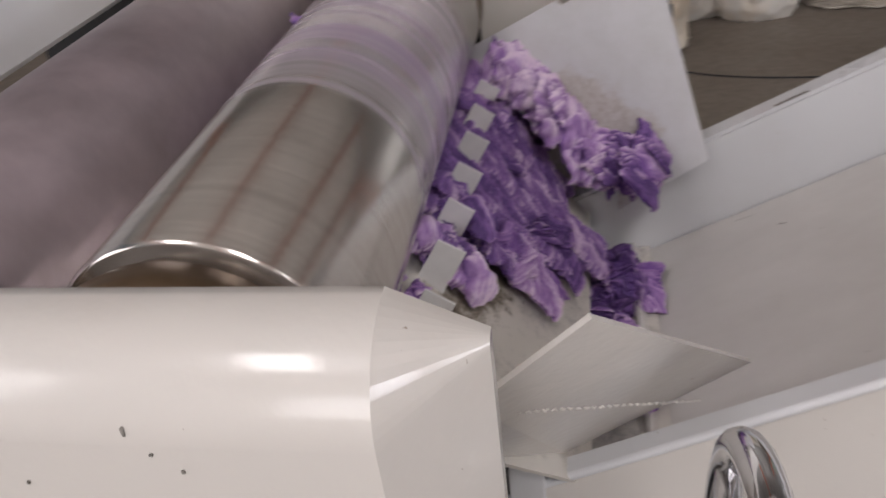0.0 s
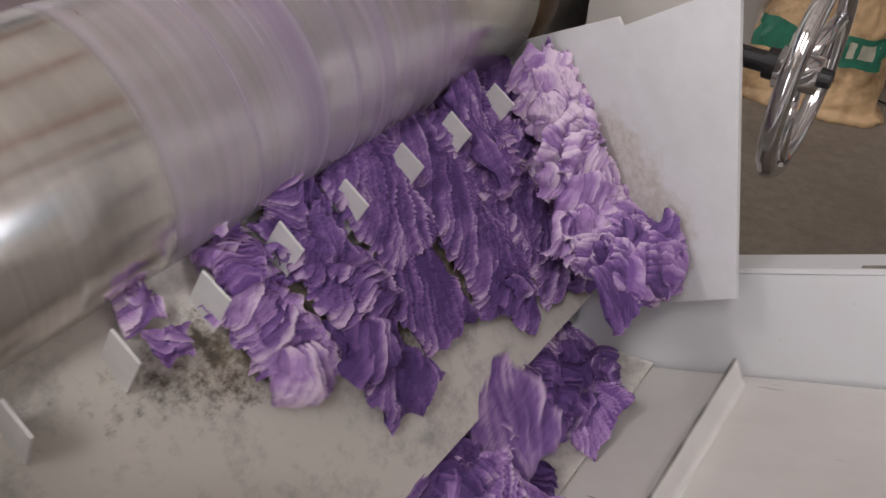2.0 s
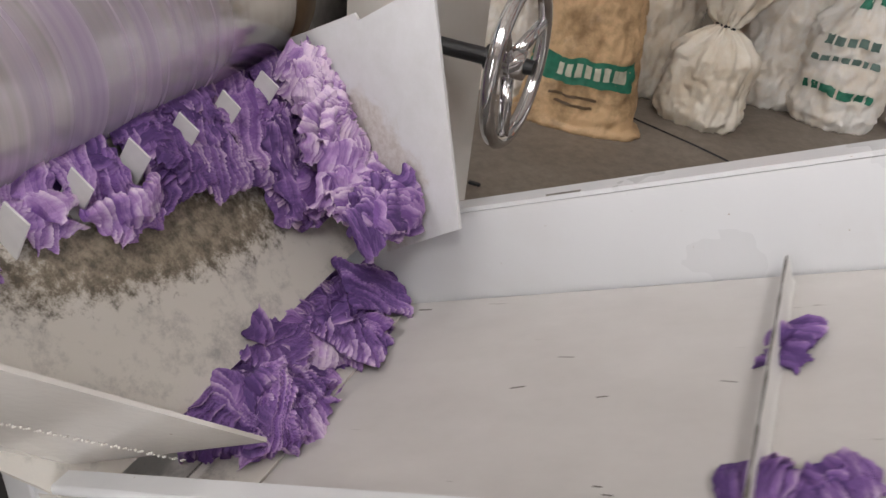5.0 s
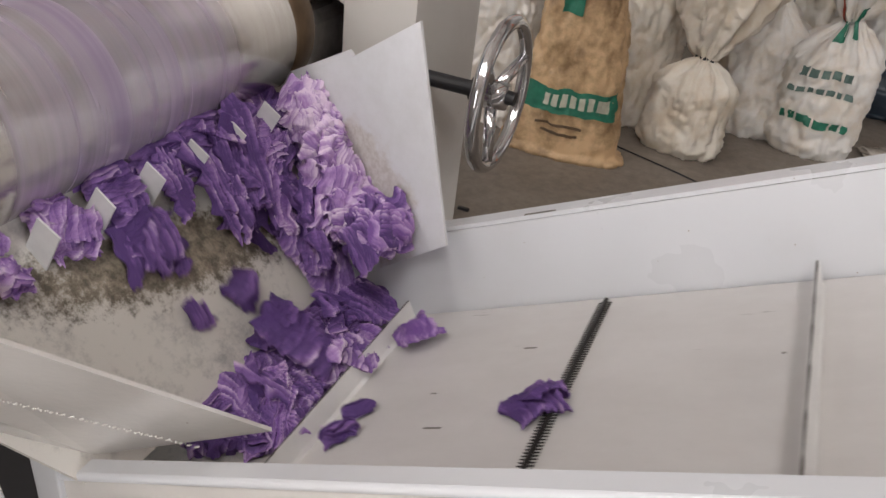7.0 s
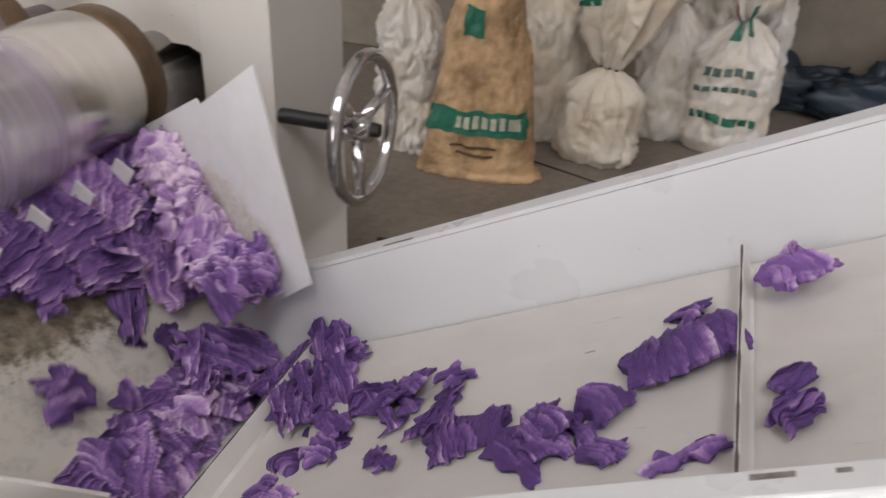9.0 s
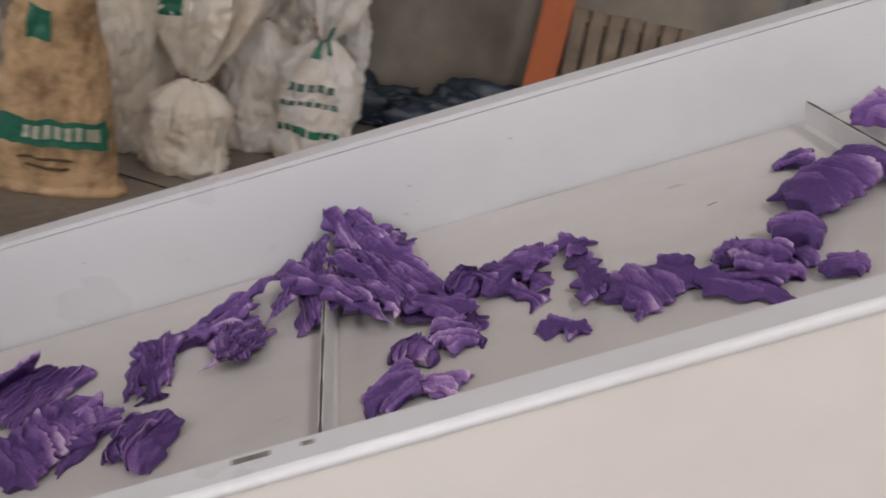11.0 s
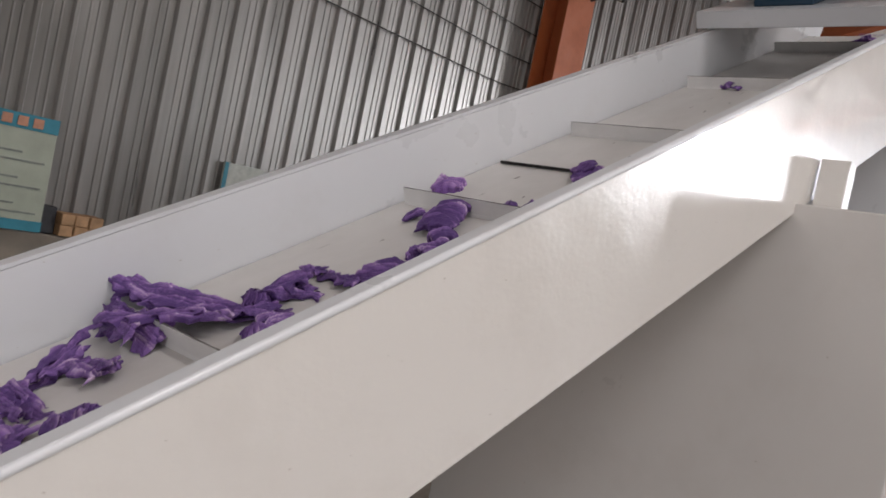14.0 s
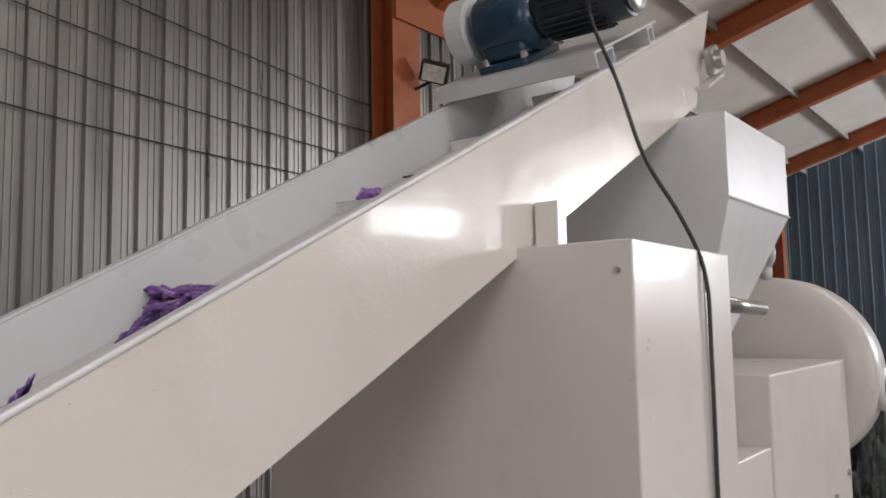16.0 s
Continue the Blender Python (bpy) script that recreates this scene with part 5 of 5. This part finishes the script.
def soap_mesh(shapes, mat, label, group):
    """The first flap is the ribbon itself, those folded over it are its parts."""
    top = None
    for verts, faces, tint in shapes:
        name = "flap" if top else "soap_ribbon"
        me = bpy.data.meshes.new(name)
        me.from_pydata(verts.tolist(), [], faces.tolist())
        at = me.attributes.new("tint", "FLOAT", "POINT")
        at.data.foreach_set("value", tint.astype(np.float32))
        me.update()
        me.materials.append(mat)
        ob = new(name, me)
        if top:
            ob.parent = top
        else:
            top = tagged(ob, label, "soap ribbon", group)
    return top


def soap(seed, L, W, amp, base, mat, label, group, *more):
    return soap_mesh(clump(seed, L, W, amp, base, *more), mat, label, group)


def on_chute(c, y, h, yaw=0.0, tip=0.0, roll=0.0):
    return Matrix.Translation(chute(c, y, h)) @ CHUTE_TURN @ Euler((radians(roll), radians(tip), radians(yaw))).to_matrix().to_4x4()


def on_belt(s, y, h, yaw=0.0, tip=0.0, roll=0.0):
    return Matrix.Translation(bp(s, y, h)) @ BELT_TURN @ Euler((radians(roll), radians(tip), radians(yaw))).to_matrix().to_4x4()


PILE, RIDERS, FLOW = [], [], []
# lane by lane from the far side: pace down the chute, where the ribbon breaks off
PACE = (0.022, 0.032, 0.046, 0.050, 0.045, 0.020, 0.008, 0.004)
REACH = (0.20, 0.25, 0.245, 0.20, 0.165, 0.105, 0.035, 0.0)
REACH_LATE = (0.20, 0.225, 0.12, 0.085, 0.07, 0.05, 0.03, 0.0)
CLEAR = 3.9     # from then on the ribbons break off higher up
STEP = 0.082


def cheek_y(x):
    return -0.101 - 0.342 * (x - 0.313) / 0.94


def build_heap():
    """Pale curls that lie packed against the far cheek plate."""
    rng = random.Random(5)
    for k in range(64):
        x, lean = 0.015 + 0.225 * ((k * 0.618) % 1), (k * 0.383) % 1
        low = max(0.858 - 1.127 * (x + 0.038), 0.655 + 1.18 * (x - 0.156))
        z = low + ((0.85 if x < 0.19 else 0.85 - 1.7 * (x - 0.19)) - low) * lean
        c, h = 0.664 * (x + 0.038) - 0.748 * (z - 0.842), 0.748 * (x + 0.038) + 0.664 * (z - 0.842)
        y = cheek_y(x) - 0.012 - 0.012 * rng.random() - 0.09 * (1 - lean) * rng.random()
        pale = lean > 0.35 or k % 3 == 0
        ob = soap(400 + k, rng.uniform(0.05, 0.08), rng.uniform(0.045, 0.065), rng.uniform(0.006, 0.010), 0.05 + 0.25 * lean + rng.uniform(-0.05, 0.08), LILAC if pale else SOAP, "pale lilac soap curl packed against the cheek plate" if pale else "purple soap curl packed against the cheek plate", "soap by the cheek plate", rng.uniform(0.0, 0.2), 0.5, rng.uniform(0.2, 0.45), rng.uniform(-0.9, 0.9), rng.uniform(0.0034, 0.005), rng.uniform(0, 0.9), 1 + (k % 3 == 0))
        PILE.append((ob, c, y, h, rng.uniform(40, 135) if k % 4 else rng.uniform(-30, 30), rng.uniform(-30, 25), rng.uniform(-10, 25) + 40 * lean))


build_heap()


def build_tail_heap():
    """Ribbons heaped below the chute lip at the tail of the belt."""
    rng = random.Random(9)
    for k in range(13):
        # base tint lowered to paint in the shade below the lip
        ob = soap(300 + k, rng.uniform(0.06, 0.11), rng.uniform(0.05, 0.075), rng.uniform(0.008, 0.014), rng.uniform(-0.10, 0.06), SOAP, "purple soap ribbon heaped under the chute lip, tinted darker for shade", "soap under the lip", rng.uniform(0.05, 0.25), 0.5, rng.uniform(0.4, 0.8), rng.uniform(-1.2, 1.2), rng.uniform(0.0038, 0.006), rng.uniform(0, 1.2), 2)
        x, y = rng.uniform(0.11, 0.205), rng.uniform(-0.40, -0.13)
        z = 0.545 + 0.10 * (x - 0.11) + rng.uniform(0, 0.03) + 0.015 * (k % 2)
        ob.matrix_world = Matrix.Translation((x, y, z)) @ Euler((radians(rng.uniform(-35, 35)), radians(rng.uniform(-15, 35)), radians(rng.uniform(-90, 90)))).to_matrix().to_4x4()


build_tail_heap()

# scattered belt load: start along the belt, place across, length, width, turn, tint
LOAD_EARLY = [
    (0.125, -0.150, 0.075, 0.085, 20, 0.0), (0.062, -0.262, 0.105, 0.070, 15, 0.0), (0.135, -0.445, 0.045, 0.05, -20, 0.0), (0.172, -0.450, 0.04, 0.05, 30, 0.0),
    (-0.116, -0.300, 0.078, 0.066, 20, 0.0), (-0.842, -0.205, 0.08, 0.04, 75, 0.0),
    (-0.858, -0.410, 0.06, 0.055, 0, 0.10), (-0.800, -0.402, 0.06, 0.05, 35, 0.10), (-1.700, -0.310, 0.065, 0.055, 40, 0.0),
]
LOAD_LATE = [
    (-2.870, -0.300, 0.10, 0.08, 40, 0.05), (-2.930, -0.200, 0.11, 0.09, -20, 0.08), (-2.985, -0.330, 0.10, 0.08, 60, 0.03),
    (-3.060, -0.240, 0.12, 0.09, 15, 0.05), (-3.140, -0.350, 0.09, 0.07, -15, 0.05), (-3.200, -0.210, 0.10, 0.08, 25, 0.05),
]


def rider(s0, y, shape, yaw, pale=False, h=0.001, tip=0.0, roll=0.0, label=""):
    ob = soap_mesh(shape, LILAC if pale else SOAP, label or ("lilac soap ribbon riding on the belt" if pale else "dark purple pleated soap ribbon riding on the belt"), "soap on the belt")
    RIDERS.append((ob, s0, y, yaw, h, tip, roll))


def build_load():
    rng = random.Random(12)
    for k, (s0, y, L, W, yaw, base) in enumerate(LOAD_EARLY + LOAD_LATE):
        bundle = k % 3 == 0
        rider(s0, y, clump(500 + k, L, W, min(0.011, 0.12 * min(L, W) + 0.002), base - 0.02, 0.08 if min(L, W) > 0.05 else 0.03, 0.6, rng.uniform(0.15, 0.25), rng.uniform(-0.6, 0.6), rng.uniform(0.006, 0.0085) if bundle else rng.uniform(0.0036, 0.0046), 1.1 if bundle else rng.uniform(0, 0.4), 1 if bundle else 2, 0.45), yaw)
    # the great torn bundle that hangs over a cleat, and its frayed end
    folded = "large dark purple torn soap bundle folded over a cleat"
    rider(-2.530, -0.196, sheaf(611, 0.215, 0.130, 0.012, -0.02, 7), -64, h=0.010, roll=-10, label=folded)
    rider(-2.540, -0.085, sheaf(612, 0.165, 0.06, 0.009, 0.05, 3), -62, h=0.024, tip=12, label="purple soap strip standing up over a cleat")
    rider(-2.596, -0.142, sheaf(613, 0.185, 0.056, 0.010, 0.04, 3), -89, h=0.011, roll=24, label="purple soap strip leaning on a cleat")
    rider(-2.463, -0.266, sheaf(614, 0.108, 0.030, 0.006, 0.03, 2), -32, h=0.006, label="narrow purple soap strip riding on the belt")
    rider(-2.458, -0.314, sheaf(615, 0.058, 0.034, 0.006, 0.0, 2), -17)
    rider(-2.497, -0.320, clump(616, 0.036, 0.038, 0.008, 0.0, 0.1, 0.5, 0.35, 0.5, 0.0045, 0.6, 2), -31)
    rider(-2.522, -0.376, sheaf(617, 0.065, 0.046, 0.008, -0.03, 3), 14)
    rider(-2.476, -0.382, sheaf(618, 0.042, 0.028, 0.006, 0.06, 2), -16, True)
    # between the two cleats
    rider(-2.434, -0.224, clump(621, 0.040, 0.045, 0.009, -0.02, 0.1, 0.5, 0.3, 0.4, 0.0045, 0.7, 2), -46)
    rider(-2.376, -0.236, sheaf(622, 0.105, 0.085, 0.010, -0.02, 5), -38)
    rider(-2.310, -0.208, sheaf(623, 0.050, 0.030, 0.008, 0.0, 2), 40)
    rider(-2.317, -0.279, sheaf(624, 0.112, 0.030, 0.007, 0.0, 1, 0.008), -98, h=0.003)
    rider(-2.356, -0.346, sheaf(625, 0.055, 0.022, 0.006, 0.03, 1), -36)
    rider(-2.260, -0.320, clump(626, 0.090, 0.060, 0.008, -0.02, 0.03, 0.9, 0.12, 0.3, 0.0058, 0.8), 19)
    rider(-2.168, -0.348, sheaf(627, 0.100, 0.085, 0.010, -0.03, 5), -42)
    rider(-2.116, -0.312, clump(628, 0.040, 0.05, 0.008, -0.02, 0.1, 0.4, 0.10, 0.5, 0.005, 1.6), 60, h=0.004)
    rider(-2.110, -0.378, sheaf(629, 0.042, 0.034, 0.007, 0.0, 2), -22)
    # the pleated roll that lies up against the next cleat
    rider(-2.046, -0.245, clump(631, 0.118, 0.070, 0.009, -0.02, 0.02, 0.4, 0.06, 0.15, 0.0072, 1.2), 22, h=0.008, label="thick purple soap roll with even pleats")
    rider(-1.934, -0.155, clump(632, 0.055, 0.062, 0.009, 0.0, 0.08, 0.6, 0.25, 0.4, 0.0055, 0.8, 2), 40, True, h=0.022)
    rider(-2.047, -0.165, sheaf(633, 0.050, 0.036, 0.007, 0.0, 2), -44)
    rider(-1.950, -0.314, clump(634, 0.026, 0.036, 0.009, 0.0, 0.05, 0.5, 0.3, 0.2, 0.005, 0.6), -38, h=0.008)
    rider(-1.948, -0.362, clump(635, 0.032, 0.042, 0.009, 0.0, 0.05, 0.5, 0.3, -0.3, 0.005, 0.6), -44, h=0.008)
    rider(-2.035, -0.389, sheaf(636, 0.085, 0.020, 0.006, 0.0, 1), 22)
    # behind the great bundle
    rider(-2.704, -0.163, sheaf(641, 0.145, 0.052, 0.009, 0.04, 4), 15)
    rider(-2.687, -0.215, sheaf(642, 0.140, 0.050, 0.008, 0.03, 3), -83, h=0.004)
    rider(-2.788, -0.217, sheaf(643, 0.130, 0.048, 0.009, 0.03, 3), -80)
    rider(-2.758, -0.348, clump(644, 0.055, 0.06, 0.010, 0.02, 0.1, 0.5, 0.3, 0.4, 0.005, 0.7, 2), -28)
    rider(-2.835, -0.300, sheaf(645, 0.10, 0.07, 0.010, 0.02, 4), 50)


build_load()


def lane_of(y):
    return int(round((min(-0.12, max(-0.44, y)) + 0.04) / -0.08))


def leave(s0):
    """The time at which a rider breaks off the chute."""
    return (LAND - s0) / SPEED - 0.75


def build_flow():
    """Trains of ribbons that come out under the roll and slide down the lanes."""
    rng = random.Random(31)
    seed = 100
    for lane in range(7):
        p, far = PACE[lane], REACH[lane]
        taken = [leave(s0) for ob, s0, y, yaw, h, tip, roll in RIDERS if lane_of(y) == lane and ob.dimensions.x > 0.11]
        j = 0
        while True:
            c_now = far - (j + rng.uniform(-0.12, 0.12)) * (STEP if lane < 5 else 0.5 * STEP)
            j += 1
            t_off = (far - c_now) / p
            if t_off > CLEAR:
                t_off = max(CLEAR + rng.uniform(0, 0.5), (REACH_LATE[lane] - c_now) / p)
            if t_off > END + (far + 0.05) / p:
                break
            if any(abs(t_off - tt) < 0.35 * STEP / p for tt in taken):
                continue
            long = rng.uniform(0.10, 0.125) if lane < 5 else rng.uniform(0.05, 0.07) if lane == 5 else rng.uniform(0.022, 0.034)
            light = lane >= 5 or (lane == 0 and rng.random() < 0.7) or (lane == 4 and rng.random() < 0.3) or (lane == 1 and rng.random() < 0.25)
            late = lane in (4, 5, 6)
            ob = soap(seed, long, rng.uniform(0.080, 0.092) if lane < 4 else rng.uniform(0.066, 0.078) if lane == 4 else rng.uniform(0.048, 0.062) if lane == 5 else rng.uniform(0.024, 0.038), rng.uniform(0.007, 0.011) if lane < 6 else 0.005, rng.uniform(0.06, 0.22) if lane >= 5 else rng.uniform(0.02, 0.18), LILAC if light else SOAP,
                      "lilac pleated soap ribbon sliding down the scraper chute" if light else "purple pleated soap ribbon sliding down the scraper chute", "soap on the chute", 0.0, 0.5 if late else 0.3, rng.uniform(0.35, 0.7) if late else rng.uniform(0.15, 0.35), rng.uniform(-0.25, 0.25), rng.uniform(0.0033, 0.0042), 0.0, 2 if late else 1, 0.7, rng.uniform(0.2, 1.1) if lane >= 5 else rng.uniform(0.7, 1.9))
            FLOW.append((ob, lane, t_off, c_now + p * t_off, rng.uniform(-12, 12), rng.uniform(-0.009, 0.009)))
            seed += 1


LAND = 0.33
build_flow()


# ---------------------------------------------------------------- what moves
def loop_pose(p):
    """Pose on the belt loop for a run p from the tail along the top, round the head and back."""
    top, arc = S_HEAD - S_TAIL, math.pi * DRUM
    whole = 2 * (top + arc)
    p %= whole
    y = (YN + 0.012 + YF - 0.004) / 2
    if p < top:
        return Matrix.Translation(bp(S_TAIL + p, y, 0)) @ BELT_TURN
    if p < top + arc:
        a = (p - top) / DRUM
        return Matrix.Translation(bp(S_HEAD + DRUM * math.sin(a), y, -DRUM + DRUM * math.cos(a))) @ BELT_TURN @ Matrix.Rotation(a, 4, "Y")
    if p < 2 * top + arc:
        return Matrix.Translation(bp(S_HEAD - (p - top - arc), y, -2 * DRUM)) @ BELT_TURN @ Matrix.Rotation(math.pi, 4, "Y")
    a = math.pi + (p - 2 * top - arc) / DRUM
    return Matrix.Translation(bp(S_TAIL + DRUM * math.sin(a), y, -DRUM + DRUM * math.cos(a))) @ BELT_TURN @ Matrix.Rotation(a, 4, "Y")


def lane_y(lane):
    return -0.04 - 0.08 * lane


def rise(c, lane):
    """Height over the plate: the ribbons hump up behind the blade and settle further down."""
    top = 0.017 if lane < 5 else 0.010 if lane == 5 else 0.003
    return top * max(0.0, min(1.0, (c + 0.03) / 0.05)) if c < 0.07 else top - 0.5 * (top - 0.008) * min(1.0, (c - 0.07) / 0.1)


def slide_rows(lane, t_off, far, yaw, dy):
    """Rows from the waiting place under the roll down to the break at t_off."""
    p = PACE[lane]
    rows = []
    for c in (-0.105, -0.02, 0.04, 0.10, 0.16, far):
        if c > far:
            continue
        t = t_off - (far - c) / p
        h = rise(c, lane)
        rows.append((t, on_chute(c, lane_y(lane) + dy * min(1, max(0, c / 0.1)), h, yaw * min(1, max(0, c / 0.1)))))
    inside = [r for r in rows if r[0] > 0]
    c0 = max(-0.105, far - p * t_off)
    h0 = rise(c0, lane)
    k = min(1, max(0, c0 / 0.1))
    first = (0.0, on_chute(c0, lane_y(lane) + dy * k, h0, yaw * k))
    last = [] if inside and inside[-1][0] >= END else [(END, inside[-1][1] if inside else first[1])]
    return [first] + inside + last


def tidy(rows):
    """Rows in order of time, from the start to the end of the clip, none too close together."""
    keep = []
    for t, mm in sorted(rows, key=lambda r: r[0]):
        if not keep or t - keep[-1][0] > 0.04:
            keep.append((t, mm))
    return keep


def motions():
    # rolls turn towards the blade; the rear one runs slower the other way
    for roll, at, rate in ((ROLLS[0], ROLL_AT, 300), (ROLLS[1], REAR_AT, -180)):
        here = at - MILL.location
        walk(roll, [(k * 0.2, Matrix.Translation(here) @ Matrix.Rotation(radians(rate * k * 0.2), 4, "Y")) for k in range(81)])
    # cleats and lacing run round with the belt
    back = Matrix.Translation(-CONVEYOR.location)
    for ob, s0 in RUNNERS:
        walk(ob, [(k * 0.1, back @ loop_pose(s0 + SPEED * k * 0.1 - S_TAIL)) for k in range(161)])
    for ob, s0, y, turn in SCUFFS:
        walk(ob, [(k * 0.2, back @ loop_pose(s0 + SPEED * k * 0.2 - S_TAIL) @ pose(0, y, 0, 0, 0, turn)) for k in range(81)])
    # the packed curls settle slowly
    for ob, c, y, h, yaw, tip, roll in PILE:
        walk(ob, [(t, on_chute(c + 0.0006 * (t - 6), y, h, yaw, tip, roll)) for t in (0, 8, 16)])
    # ribbons come out under the roll, slide down their lane and drop under the lip
    rng = random.Random(77)
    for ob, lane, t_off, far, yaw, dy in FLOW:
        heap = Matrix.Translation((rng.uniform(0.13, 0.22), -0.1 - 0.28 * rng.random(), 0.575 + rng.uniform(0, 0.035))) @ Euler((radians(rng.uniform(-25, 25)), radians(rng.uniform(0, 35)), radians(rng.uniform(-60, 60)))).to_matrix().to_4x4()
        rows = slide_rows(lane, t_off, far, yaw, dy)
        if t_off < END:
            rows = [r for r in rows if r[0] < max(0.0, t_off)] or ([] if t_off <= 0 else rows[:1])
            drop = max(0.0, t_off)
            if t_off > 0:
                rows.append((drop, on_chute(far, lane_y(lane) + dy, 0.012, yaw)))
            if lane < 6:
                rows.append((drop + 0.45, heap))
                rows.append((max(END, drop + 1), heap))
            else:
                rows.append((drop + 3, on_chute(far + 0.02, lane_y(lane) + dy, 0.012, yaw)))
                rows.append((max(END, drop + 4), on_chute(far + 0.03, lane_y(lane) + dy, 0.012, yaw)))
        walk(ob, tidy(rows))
    # ribbons that slide off the lip, drop on the belt and ride up
    for ob, s0, y, yaw, h, tip, roll in RIDERS:
        land = (LAND - s0) / SPEED
        lane = lane_of(y)
        yl = lane_y(lane)
        rows = []
        if land > 0.8:
            brk = leave(s0)
            far = REACH[lane] if brk < CLEAR else REACH_LATE[lane]
            if brk > 0:
                rows = [r for r in slide_rows(lane, brk, far, 0.3 * yaw, 0.0) if r[0] < brk]
                rows.append((brk, on_chute(far, yl, 0.012, 0.3 * yaw)))
            rows.append((max(0.0, land - 0.35), on_chute(0.275, yl, 0.016, 0.6 * yaw)))
            rows.append((land - 0.18, Matrix.Translation(Vector((0.225, (yl + y) / 2, 0.63))) @ Matrix.Rotation(radians(15), 4, "Y") @ Matrix.Rotation(radians(0.8 * yaw), 4, "Z")))
            t = land
        else:
            t = 0.0
        top = (S_HEAD - s0) / SPEED
        while t < min(END, top):
            rows.append((t, on_belt(s0 + SPEED * t, y, h, yaw, tip, roll)))
            t += 0.5
        if top < END:
            rows.append((top, on_belt(S_HEAD, y, h, yaw, tip, roll)))
            rows.append((min(END, top + 0.25), Matrix.Translation((4.45, y, 2.15)) @ Matrix.Rotation(radians(yaw), 4, "Z")))
            if top + 0.25 < END:
                rows.append((END, Matrix.Translation((4.45, y, 2.0)) @ Matrix.Rotation(radians(yaw), 4, "Z")))
        else:
            rows.append((END, on_belt(s0 + SPEED * END, y, h, yaw, tip, roll)))
        walk(ob, tidy(rows))


motions()
